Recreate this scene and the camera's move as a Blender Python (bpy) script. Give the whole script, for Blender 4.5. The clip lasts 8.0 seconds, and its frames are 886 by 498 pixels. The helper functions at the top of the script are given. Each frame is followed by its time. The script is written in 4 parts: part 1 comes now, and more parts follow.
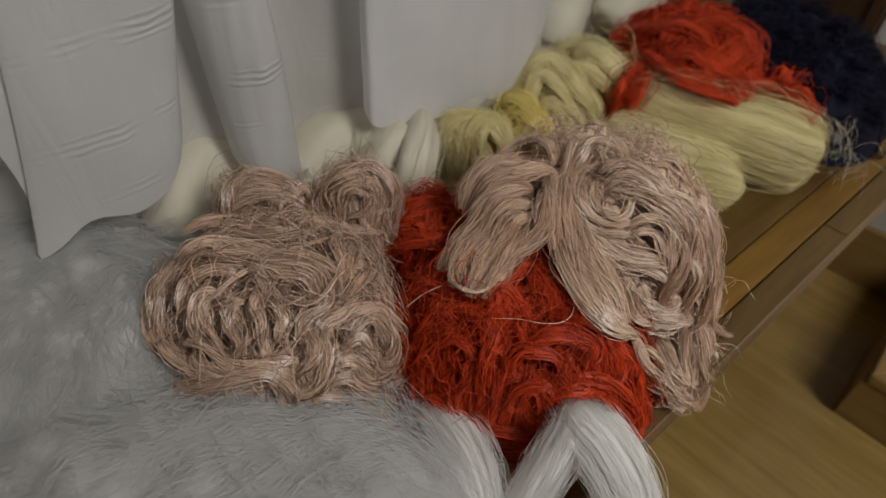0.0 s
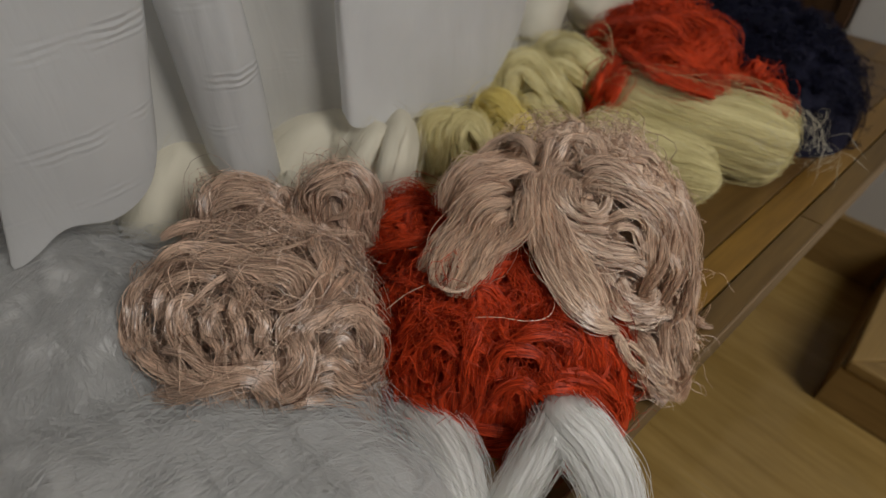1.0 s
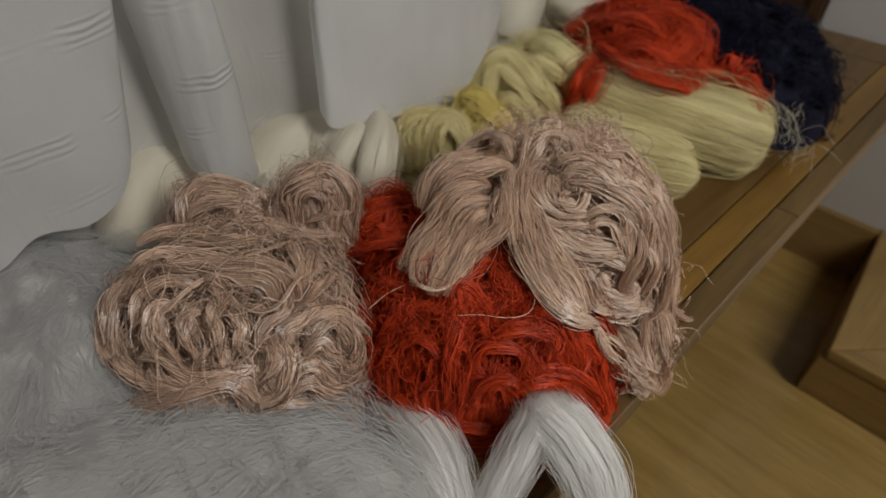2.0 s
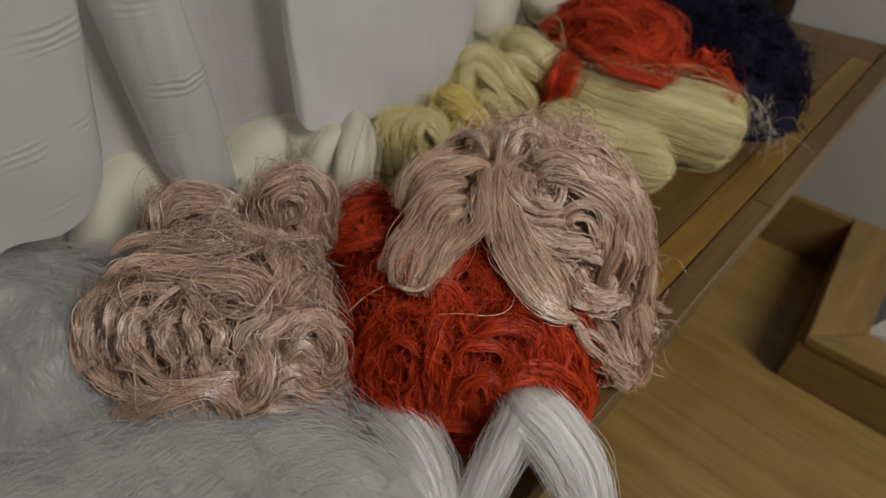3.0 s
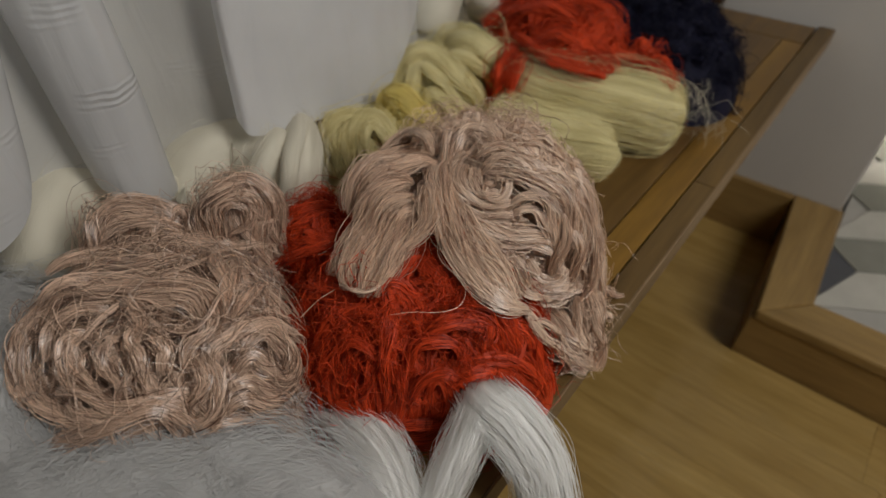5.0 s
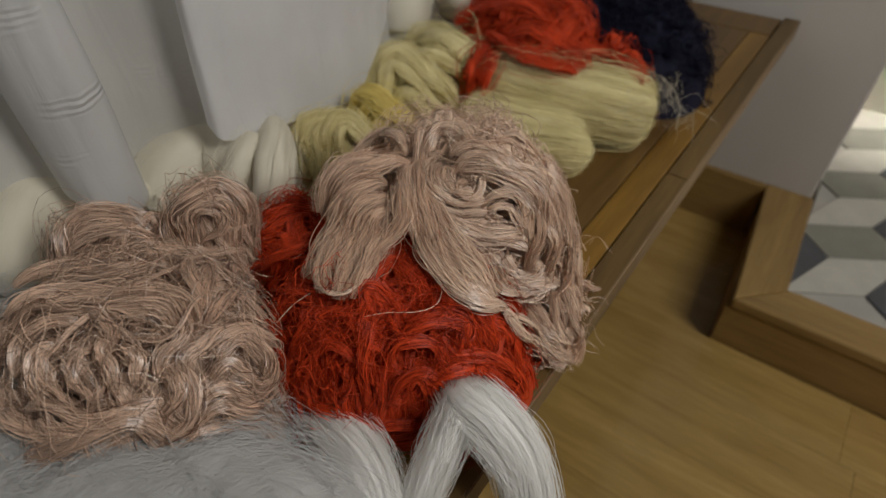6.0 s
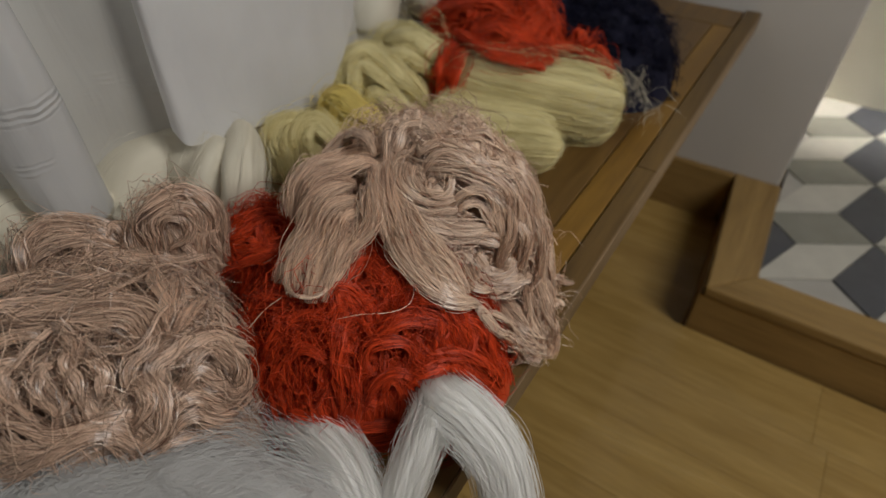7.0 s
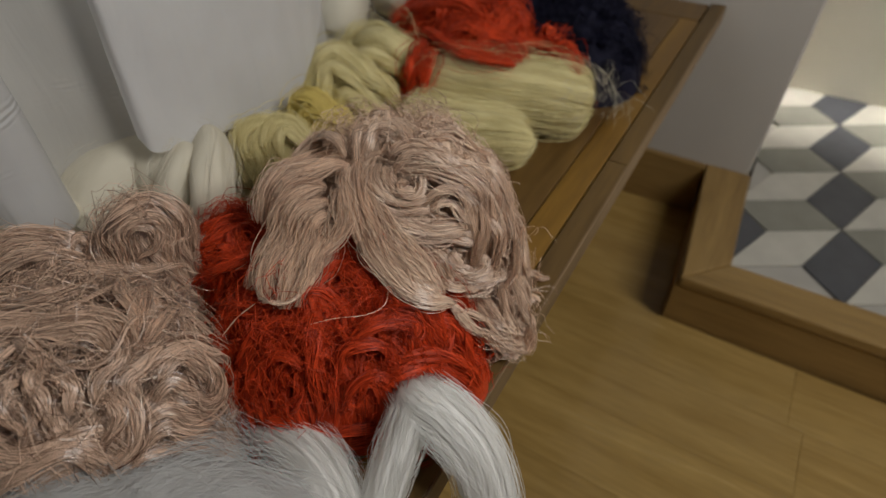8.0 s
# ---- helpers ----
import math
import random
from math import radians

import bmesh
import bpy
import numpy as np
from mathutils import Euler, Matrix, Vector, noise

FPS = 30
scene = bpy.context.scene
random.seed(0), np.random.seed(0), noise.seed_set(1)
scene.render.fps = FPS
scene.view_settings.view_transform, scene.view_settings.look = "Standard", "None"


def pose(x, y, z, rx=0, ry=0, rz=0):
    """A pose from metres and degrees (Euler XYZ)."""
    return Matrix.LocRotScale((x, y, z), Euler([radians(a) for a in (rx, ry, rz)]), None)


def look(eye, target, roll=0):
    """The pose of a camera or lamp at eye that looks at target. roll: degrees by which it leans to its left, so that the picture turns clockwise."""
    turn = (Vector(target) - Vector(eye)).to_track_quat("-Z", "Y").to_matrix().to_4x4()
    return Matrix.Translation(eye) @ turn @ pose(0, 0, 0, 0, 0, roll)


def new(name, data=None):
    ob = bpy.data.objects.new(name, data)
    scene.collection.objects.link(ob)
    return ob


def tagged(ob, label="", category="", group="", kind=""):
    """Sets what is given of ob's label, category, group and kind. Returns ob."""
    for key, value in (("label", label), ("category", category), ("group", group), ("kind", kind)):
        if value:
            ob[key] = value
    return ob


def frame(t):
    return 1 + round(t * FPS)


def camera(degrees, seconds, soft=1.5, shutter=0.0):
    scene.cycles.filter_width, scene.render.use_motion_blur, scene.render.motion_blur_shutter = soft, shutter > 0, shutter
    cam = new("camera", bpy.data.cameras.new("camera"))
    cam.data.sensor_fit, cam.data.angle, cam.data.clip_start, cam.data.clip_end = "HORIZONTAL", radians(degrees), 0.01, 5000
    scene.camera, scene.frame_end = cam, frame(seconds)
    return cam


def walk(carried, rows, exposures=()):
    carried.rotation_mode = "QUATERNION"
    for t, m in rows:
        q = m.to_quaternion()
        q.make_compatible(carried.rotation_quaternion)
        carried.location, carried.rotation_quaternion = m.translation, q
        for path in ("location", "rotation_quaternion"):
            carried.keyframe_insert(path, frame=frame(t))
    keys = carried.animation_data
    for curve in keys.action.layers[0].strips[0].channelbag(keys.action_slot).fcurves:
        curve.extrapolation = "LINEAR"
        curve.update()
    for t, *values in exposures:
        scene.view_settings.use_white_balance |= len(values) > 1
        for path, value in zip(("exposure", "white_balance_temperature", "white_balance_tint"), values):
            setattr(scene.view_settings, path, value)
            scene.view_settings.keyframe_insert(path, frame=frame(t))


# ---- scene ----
cam = camera(77.6, 8.0)
cam.data.dof.use_dof, cam.data.dof.focus_distance, cam.data.dof.aperture_fstop = True, 0.385, 4.8
PATH = [
    (0, (0.068, 0.197, 0.856), (-1.075, 1.119, -0.502), -0.9),
    (0.5, (0.069, 0.199, 0.856), (-1.057, 1.138, -0.504), -0.9),
    (1, (0.07, 0.201, 0.857), (-1.037, 1.157, -0.507), -1.0),
    (1.5, (0.072, 0.203, 0.856), (-1.019, 1.176, -0.508), -1.0),
    (3, (0.077, 0.208, 0.857), (-0.958, 1.235, -0.513), -1.2),
    (3.5, (0.079, 0.21, 0.856), (-0.932, 1.258, -0.514), -1.2),
    (4, (0.081, 0.212, 0.856), (-0.905, 1.282, -0.516), -1.3),
    (4.5, (0.083, 0.214, 0.856), (-0.879, 1.303, -0.517), -1.3),
    (6, (0.09, 0.219, 0.857), (-0.798, 1.362, -0.524), -1.5),
    (6.5, (0.092, 0.221, 0.857), (-0.768, 1.382, -0.526), -1.5),
    (7, (0.095, 0.223, 0.857), (-0.732, 1.405, -0.529), -1.5),
    (7.5, (0.097, 0.225, 0.858), (-0.699, 1.422, -0.532), -1.5),
    (8, (0.099, 0.227, 0.858), (-0.666, 1.441, -0.534), -1.5),
]
walk(cam, [(t, look(eye, target, roll)) for t, eye, target, roll in PATH])


# ---- light ----
world = bpy.data.worlds.new("daylight")
scene.world = world
world.use_nodes = True
wn = world.node_tree
sky = wn.nodes.new("ShaderNodeTexSky")
sky.sky_type, sky.sun_disc = "NISHITA", False
sky.sun_elevation, sky.sun_rotation = radians(38), radians(60)
wn.links.new(sky.outputs["Color"], wn.nodes["Background"].inputs["Color"])
wn.nodes["Background"].inputs["Strength"].default_value = 0.06


def window_light(name, m, width, height, power, colour, spread=180):
    """The daylight that enters by one window opening."""
    data = bpy.data.lights.new(name, "AREA")
    data.shape, data.size, data.size_y = "RECTANGLE", width, height
    data.energy, data.color, data.spread = power, colour, radians(spread)
    ob = new(name, data)
    ob.matrix_world = m
    return ob


window_light("room_window_light", look((1.13, 0.56, 1.72), (0.0, 0.50, 0.45)), 0.46, 0.80, 14.8, (1.0, 0.97, 0.92))
window_light("hall_window_light", look((1.13, 1.72, 1.45), (0.38, 1.78, 0.12)), 0.14, 0.9, 1.3, (1.0, 0.96, 0.88), 18)
window_light("curtain_window_light", look((-0.58, 0.4, 1.5), (0.5, 0.4, 1.2)), 1.7, 1.3, 1.9, (0.95, 0.98, 1.0))


# ---- materials ----
def material(name):
    mat = bpy.data.materials.new(name)
    mat.use_nodes = True
    return mat, mat.node_tree.nodes, mat.node_tree.links, mat.node_tree.nodes["Principled BSDF"]


def ramp(nodes, *stops):
    r = nodes.new("ShaderNodeValToRGB")
    e = r.color_ramp.elements
    while len(e) < len(stops):
        e.new(0.5)
    for el, (p, c) in zip(e, stops):
        el.position, el.color = p, (*c, 1)
    return r


def plain(name, colour, rough=0.6, vary=0.12, scale=9.0, bump=0.15, fine=240.0):
    """A painted or stone-like surface: broad stains and fine grain."""
    mat, n, k, b = material(name)
    co = n.new("ShaderNodeTexCoord")
    broad, grain = n.new("ShaderNodeTexNoise"), n.new("ShaderNodeTexNoise")
    broad.inputs["Scale"].default_value, grain.inputs["Scale"].default_value = scale, fine
    broad.inputs["Detail"].default_value = 6
    for t in (broad, grain):
        k.new(co.outputs["Object"], t.inputs["Vector"])
    r = ramp(n, (0.3, [c * (1 - vary) for c in colour]), (0.7, [min(1, c * (1 + vary)) for c in colour]))
    k.new(broad.outputs["Fac"], r.inputs["Fac"])
    k.new(r.outputs["Color"], b.inputs["Base Color"])
    bp = n.new("ShaderNodeBump")
    bp.inputs["Strength"].default_value, bp.inputs["Distance"].default_value = bump, 0.001
    k.new(grain.outputs["Fac"], bp.inputs["Height"])
    k.new(bp.outputs["Normal"], b.inputs["Normal"])
    b.inputs["Roughness"].default_value = rough
    return mat


def wood(name, dark, light, along, rough=0.35, random_tint=0.25, uneven=0.002):
    """Varnished wood with long grain; along: the axis of the grain (0 x, 1 y, 2 z)."""
    mat, n, k, b = material(name)
    co = n.new("ShaderNodeTexCoord")
    info = n.new("ShaderNodeObjectInfo")
    shift = n.new("ShaderNodeVectorMath")
    shift.operation = "ADD"
    far = n.new("ShaderNodeMath")
    far.operation, far.inputs[1].default_value = "MULTIPLY", 37.0
    k.new(info.outputs["Random"], far.inputs[0])
    k.new(co.outputs["Object"], shift.inputs[0])
    k.new(far.outputs[0], shift.inputs[1])
    m = n.new("ShaderNodeMapping")
    sc = [26.0, 26.0, 26.0]
    sc[along] = 2.2
    m.inputs["Scale"].default_value = sc
    k.new(shift.outputs[0], m.inputs["Vector"])
    a, f = n.new("ShaderNodeTexNoise"), n.new("ShaderNodeTexNoise")
    a.inputs["Scale"].default_value, a.inputs["Detail"].default_value, a.inputs["Distortion"].default_value = 1.0, 5, 0.9
    f.inputs["Scale"].default_value, f.inputs["Detail"].default_value = 7.0, 4
    k.new(m.outputs[0], a.inputs["Vector"])
    k.new(m.outputs[0], f.inputs["Vector"])
    r = ramp(n, (0.28, dark), (0.52, [(p + q) / 2 for p, q in zip(dark, light)]), (0.75, light))
    k.new(a.outputs["Fac"], r.inputs["Fac"])
    mix = n.new("ShaderNodeMix")
    mix.data_type, mix.blend_type = "RGBA", "MULTIPLY"
    mix.inputs[0].default_value = 0.45
    k.new(r.outputs["Color"], mix.inputs[6])
    k.new(f.outputs["Fac"], mix.inputs[7])
    hv = n.new("ShaderNodeHueSaturation")
    sp = n.new("ShaderNodeMapRange")
    sp.inputs["To Min"].default_value, sp.inputs["To Max"].default_value = 1.25 - random_tint, 1.25 + random_tint
    k.new(info.outputs["Random"], sp.inputs["Value"])
    k.new(sp.outputs[0], hv.inputs["Value"])
    k.new(mix.outputs[2], hv.inputs["Color"])
    k.new(hv.outputs["Color"], b.inputs["Base Color"])
    wear = n.new("ShaderNodeMapRange")
    wear.inputs["To Min"].default_value, wear.inputs["To Max"].default_value = rough - 0.08, rough + 0.14
    k.new(a.outputs["Fac"], wear.inputs["Value"])
    k.new(wear.outputs[0], b.inputs["Roughness"])
    sag = n.new("ShaderNodeTexNoise")
    sag.inputs["Scale"].default_value, sag.inputs["Detail"].default_value = 9.0, 2
    k.new(co.outputs["Object"], sag.inputs["Vector"])
    warp = n.new("ShaderNodeBump")
    warp.inputs["Strength"].default_value, warp.inputs["Distance"].default_value = 0.5, uneven
    k.new(sag.outputs["Fac"], warp.inputs["Height"])
    bp = n.new("ShaderNodeBump")
    bp.inputs["Strength"].default_value, bp.inputs["Distance"].default_value = 0.12, 0.001
    k.new(f.outputs["Fac"], bp.inputs["Height"])
    k.new(warp.outputs["Normal"], bp.inputs["Normal"])
    k.new(bp.outputs["Normal"], b.inputs["Normal"])
    return mat


def fibre(name, dark, light, rough=0.5, sheen=0.15, spec=0.35, lines=90.0, relief=0.9, contrast=1.7):
    """Yarn: every strand has its own tint; on thick bundles fine strands run lengthwise (u across, v along, in metres)."""
    mat, n, k, b = material(name)
    geo, co, uv = n.new("ShaderNodeNewGeometry"), n.new("ShaderNodeTexCoord"), n.new("ShaderNodeUVMap")
    patch = n.new("ShaderNodeTexNoise")
    patch.inputs["Scale"].default_value, patch.inputs["Detail"].default_value = 24.0, 4
    k.new(co.outputs["Object"], patch.inputs["Vector"])
    m = n.new("ShaderNodeMapping")
    m.inputs["Scale"].default_value = (lines * 11.0, 16.0, 1.0)
    k.new(uv.outputs["UV"], m.inputs["Vector"])
    line = n.new("ShaderNodeTexNoise")
    line.inputs["Scale"].default_value, line.inputs["Detail"].default_value, line.inputs["Roughness"].default_value, line.inputs["Distortion"].default_value = 1.0, 3.0, 0.65, 0.5
    k.new(m.outputs[0], line.inputs["Vector"])

    def madd(source, factor, then):
        f = n.new("ShaderNodeMath")
        f.operation, f.inputs[1].default_value, f.inputs[2].default_value = "MULTIPLY_ADD", factor, then
        k.new(source, f.inputs[0])
        return f.outputs[0]

    def plus(p, q):
        f = n.new("ShaderNodeMath")
        f.operation = "ADD"
        k.new(p, f.inputs[0])
        k.new(q, f.inputs[1])
        return f.outputs[0]

    tint = plus(plus(madd(geo.outputs["Random Per Island"], 0.42, 0.04), madd(patch.outputs["Fac"], 0.45, -0.12)), madd(line.outputs["Fac"], contrast, 0.2 - contrast / 2))
    r = ramp(n, (0.12, dark), (0.80, light))
    k.new(tint, r.inputs["Fac"])
    k.new(r.outputs["Color"], b.inputs["Base Color"])
    bp = n.new("ShaderNodeBump")
    bp.inputs["Strength"].default_value, bp.inputs["Distance"].default_value = relief, 0.0016
    k.new(line.outputs["Fac"], bp.inputs["Height"])
    k.new(bp.outputs["Normal"], b.inputs["Normal"])
    b.inputs["Roughness"].default_value = rough
    b.inputs["Specular IOR Level"].default_value = spec
    b.inputs["Sheen Weight"].default_value = sheen
    b.inputs["Sheen Roughness"].default_value = 0.4
    return mat


def sheer(name, colour, clear, rough=0.55, bands=()):
    """Thin woven cloth: part of the light passes through, part is scattered."""
    mat, n, k, b = material(name)
    out = n["Material Output"]
    co = n.new("ShaderNodeTexCoord")
    weave = n.new("ShaderNodeTexNoise")
    m = n.new("ShaderNodeMapping")
    m.inputs["Scale"].default_value = (300, 300, 40)
    k.new(co.outputs["Object"], m.inputs["Vector"])
    k.new(m.outputs[0], weave.inputs["Vector"])
    weave.inputs["Scale"].default_value = 2.0
    broad = n.new("ShaderNodeTexNoise")
    broad.inputs["Scale"].default_value, broad.inputs["Detail"].default_value = 14.0, 4
    k.new(co.outputs["Object"], broad.inputs["Vector"])
    r = ramp(n, (0.3, [c * 0.93 for c in colour]), (0.7, colour))
    k.new(broad.outputs["Fac"], r.inputs["Fac"])
    k.new(r.outputs["Color"], b.inputs["Base Color"])
    b.inputs["Roughness"].default_value = rough
    b.inputs["Sheen Weight"].default_value = 0.1
    b.inputs["Specular IOR Level"].default_value = 0.7
    bp = n.new("ShaderNodeBump")
    bp.inputs["Strength"].default_value, bp.inputs["Distance"].default_value = 0.15, 0.0006
    k.new(weave.outputs["Fac"], bp.inputs["Height"])
    soft = n.new("ShaderNodeTexNoise")
    soft.inputs["Scale"].default_value, soft.inputs["Detail"].default_value, soft.inputs["Distortion"].default_value = 1.0, 3, 0.6
    sm = n.new("ShaderNodeMapping")
    sm.inputs["Scale"].default_value = (34, 34, 7)
    k.new(co.outputs["Object"], sm.inputs["Vector"])
    k.new(sm.outputs[0], soft.inputs["Vector"])
    crease = n.new("ShaderNodeBump")
    crease.inputs["Strength"].default_value, crease.inputs["Distance"].default_value = 0.45, 0.006
    k.new(soft.outputs["Fac"], crease.inputs["Height"])
    k.new(bp.outputs["Normal"], crease.inputs["Normal"])
    normal = crease.outputs["Normal"]
    if bands:
        sep = n.new("ShaderNodeSeparateXYZ")
        k.new(co.outputs["Object"], sep.inputs[0])
        wob = n.new("ShaderNodeTexNoise")
        wob.inputs["Scale"].default_value, wob.inputs["Detail"].default_value = 22.0, 3
        k.new(co.outputs["Object"], wob.inputs["Vector"])

        def op(kind, p, q):
            f = n.new("ShaderNodeMath")
            f.operation = kind
            for i, v in enumerate((p, q)):
                if isinstance(v, float):
                    f.inputs[i].default_value = v
                else:
                    k.new(v, f.inputs[i])
            return f.outputs[0]

        line = op("SINE", op("ADD", op("MULTIPLY", sep.outputs["Z"], 1150.0), op("MULTIPLY", wob.outputs["Fac"], 14.0)), 0.0)
        total = None
        for low, high in bands:
            mid, half = (low + high) / 2, (high - low) / 2
            inside = op("MAXIMUM", op("SUBTRACT", 1.0, op("POWER", op("DIVIDE", op("ABSOLUTE", op("SUBTRACT", sep.outputs["Z"], mid), 0.0), half), 4.0)), 0.0)
            total = inside if total is None else op("ADD", total, inside)
        patchy = op("MULTIPLY", total, op("MAXIMUM", op("MULTIPLY", op("SUBTRACT", wob.outputs["Fac"], 0.42), 5.0), 0.0))
        bb = n.new("ShaderNodeBump")
        bb.inputs["Strength"].default_value, bb.inputs["Distance"].default_value = 0.4, 0.0010
        k.new(op("MULTIPLY", line, patchy), bb.inputs["Height"])
        k.new(normal, bb.inputs["Normal"])
        normal = bb.outputs["Normal"]
    k.new(normal, b.inputs["Normal"])
    tl, tp = n.new("ShaderNodeBsdfTranslucent"), n.new("ShaderNodeBsdfTransparent")
    k.new(r.outputs["Color"], tl.inputs["Color"])
    m1, m2 = n.new("ShaderNodeMixShader"), n.new("ShaderNodeMixShader")
    m1.inputs[0].default_value = 0.35
    k.new(b.outputs[0], m1.inputs[1])
    k.new(tl.outputs[0], m1.inputs[2])
    m2.inputs[0].default_value = clear
    k.new(m1.outputs[0], m2.inputs[1])
    k.new(tp.outputs[0], m2.inputs[2])
    k.new(m2.outputs[0], out.inputs["Surface"])
    return mat


WALL = plain("wall_paint", (0.62, 0.59, 0.54), 0.75, 0.05, 3.0, 0.25)
# Tone of the unseen walls, darkened so that they bounce little light.
WALL_BOUNCE_CUT = plain("bounce_cut_wall_brown", (0.26, 0.22, 0.17), 0.75, 0.05, 3.0, 0.25)
WALL_WARM = plain("hall_wall_paint", (0.72, 0.68, 0.56), 0.75, 0.05, 3.0, 0.25)
# Unseen ceiling's grey, picked for how much light it bounces down.
CEIL = plain("ceiling_paint", (0.56, 0.545, 0.51), 0.8, 0.04, 3.0)
BENCH = wood("bench_wood", (0.080, 0.040, 0.011), (0.195, 0.110, 0.030), 1, 0.36, 0.10)
STRIP = wood("bench_strip_wood", (0.145, 0.072, 0.011), (0.28, 0.150, 0.026), 1, 0.34, 0.06)
EDGE = wood("worn_edge_wood", (0.13, 0.080, 0.036), (0.33, 0.225, 0.12), 1, 0.5, 0.05)
LIP = wood("worn_lip_wood", (0.085, 0.048, 0.014), (0.19, 0.112, 0.033), 1, 0.45, 0.06)
FLOOR = wood("floor_wood", (0.33, 0.205, 0.060), (0.46, 0.305, 0.102), 0, 0.20, 0.05, 0.012)
RIM = wood("rim_wood", (0.23, 0.135, 0.042), (0.40, 0.255, 0.090), 0, 0.34, 0.08)
RIM_Y = wood("rim_wood_side", (0.23, 0.135, 0.042), (0.40, 0.255, 0.090), 1, 0.34, 0.08)
DARK_WOOD = wood("dark_frame_wood", (0.032, 0.014, 0.006), (0.085, 0.042, 0.016), 2, 0.4, 0.10)
# Heap's pink lightened for its light; hank's is browner and darkened for shade.
PINK = fibre("pink_silk", (0.32, 0.168, 0.106), (0.98, 0.745, 0.555), 0.36, 0.20, 0.7, 150.0, 0.7, 2.2)
BROWN_PINK_SHADED = fibre("browner_shaded_pink_silk", (0.12, 0.056, 0.034), (0.86, 0.605, 0.44), 0.32, 0.12, 0.85, 150.0, 0.7, 2.7)
RED = fibre("red_silk", (0.18, 0.010, 0.0025), (0.80, 0.080, 0.018), 0.5, 0.04, 0.20, 140.0, 0.8, 2.0)
GOLD = fibre("gold_silk", (0.45, 0.365, 0.125), (0.90, 0.80, 0.43), 0.5, 0.15, 0.25, 130.0, 0.6, 1.2)
GOLD_DEEP = fibre("yellow_silk", (0.50, 0.37, 0.07), (0.86, 0.70, 0.22), 0.5, 0.15, 0.25, 130.0, 0.6, 1.1)
NAVY = fibre("navy_wool", (0.004, 0.004, 0.011), (0.011, 0.011, 0.031), 0.7, 0.05, 0.2)
CREAM = fibre("cream_wool", (0.60, 0.555, 0.43), (0.76, 0.71, 0.58), 0.7, 0.15, 0.2, 90.0, 0.08, 0.2)
WHITE = fibre("white_silk", (0.76, 0.75, 0.71), (0.91, 0.90, 0.87), 0.40, 0.2, 0.45, 170.0, 0.15, 0.4)
FLEECE = fibre("white_fleece", (0.48, 0.472, 0.458), (0.56, 0.555, 0.54), 0.7, 0.4, 0.2, 60.0, 0.06, 0.2)
CLOTH = sheer("white_satin_cotton", (0.80, 0.795, 0.785), 0.02, 0.22, ((0.602, 0.618), (0.645, 0.664), (0.706, 0.728)))
CLOTH_BRIGHT = sheer("bleached_cotton", (0.90, 0.895, 0.885), 0.01, 0.5)
VOILE = sheer("grey_voile", (0.82, 0.795, 0.73), 0.08, 0.5, ((0.60, 0.64), (0.70, 0.75)))


# ---- building helpers ----
def part(name, bm, mat, parent=None, label="", smooth=False):
    me = bpy.data.meshes.new(name)
    if isinstance(bm, bpy.types.Mesh):
        me = bm
    else:
        bm.to_mesh(me)
        bm.free()
    if smooth:
        me.polygons.foreach_set("use_smooth", [True] * len(me.polygons))
    if not me.materials:
        me.materials.append(mat)
    ob = new(name, me)
    if parent:
        ob.parent = parent
    return tagged(ob, label)


def box(lo, hi, bevel=0.0, bm=None):
    bm = bm or bmesh.new()
    c = [(a + b) / 2 for a, b in zip(lo, hi)]
    d = [b - a for a, b in zip(lo, hi)]
    made = bmesh.ops.create_cube(bm, size=1.0, matrix=Matrix.Translation(c) @ Matrix.Diagonal((*d, 1)))["verts"]
    if bevel:
        edges = list({e for v in made for e in v.link_edges})
        bmesh.ops.bevel(bm, geom=edges, offset=bevel, segments=2, affect="EDGES", profile=0.6)
    return bm


def empty(name, x, y, z, label, category, group=""):
    ob = new(name)
    ob.location = (x, y, z)
    return tagged(ob, label, category, group)


def grid_mesh(name, pts, uv=None):
    """A mesh from an array of places, rows by columns."""
    r, c = pts.shape[:2]
    i = np.arange(r * c).reshape(r, c)
    quads = np.stack([i[:-1, :-1], i[:-1, 1:], i[1:, 1:], i[1:, :-1]], -1).reshape(-1, 4)
    me = bpy.data.meshes.new(name)
    me.vertices.add(r * c)
    me.vertices.foreach_set("co", pts.reshape(-1))
    me.loops.add(quads.size)
    me.loops.foreach_set("vertex_index", quads.reshape(-1).astype(np.int32))
    me.polygons.add(len(quads))
    me.polygons.foreach_set("loop_start", np.arange(0, quads.size, 4, dtype=np.int32))
    me.polygons.foreach_set("use_smooth", np.ones(len(quads), bool))
    if uv is not None:
        me.uv_layers.new(name="UVMap").data.foreach_set("uv", uv.reshape(-1, 2)[quads.reshape(-1)].astype(np.float32).reshape(-1))
    me.update(calc_edges=True)
    return me


# ---- the setting ----
TOP = 0.455     # bench top
STEP = 0.118    # tiled floor above the wooden floor
END = 1.41      # wall at the bench's far end


def structure(name, bm, mat, label):
    return tagged(part(name, bm, mat), label, name.split("_")[0], kind="structure")


ground = structure("floor", box((-0.75, -2.6, -0.12), (1.25, 2.2, -0.012)), FLOOR, "brown wooden plank floor with satin varnish")
structure("wall_end", box((-0.20, END, -0.012), (0.153, END + 0.10, 2.55), 0.004), WALL, "unseen dark brown wall added to close the room and cut bounced light beside the bench end")
structure("wall_far", box((-0.75, 1.885, -0.012), (1.25, 1.985, 2.55)), WALL_WARM, "pale cream plaster wall of the tiled hall")
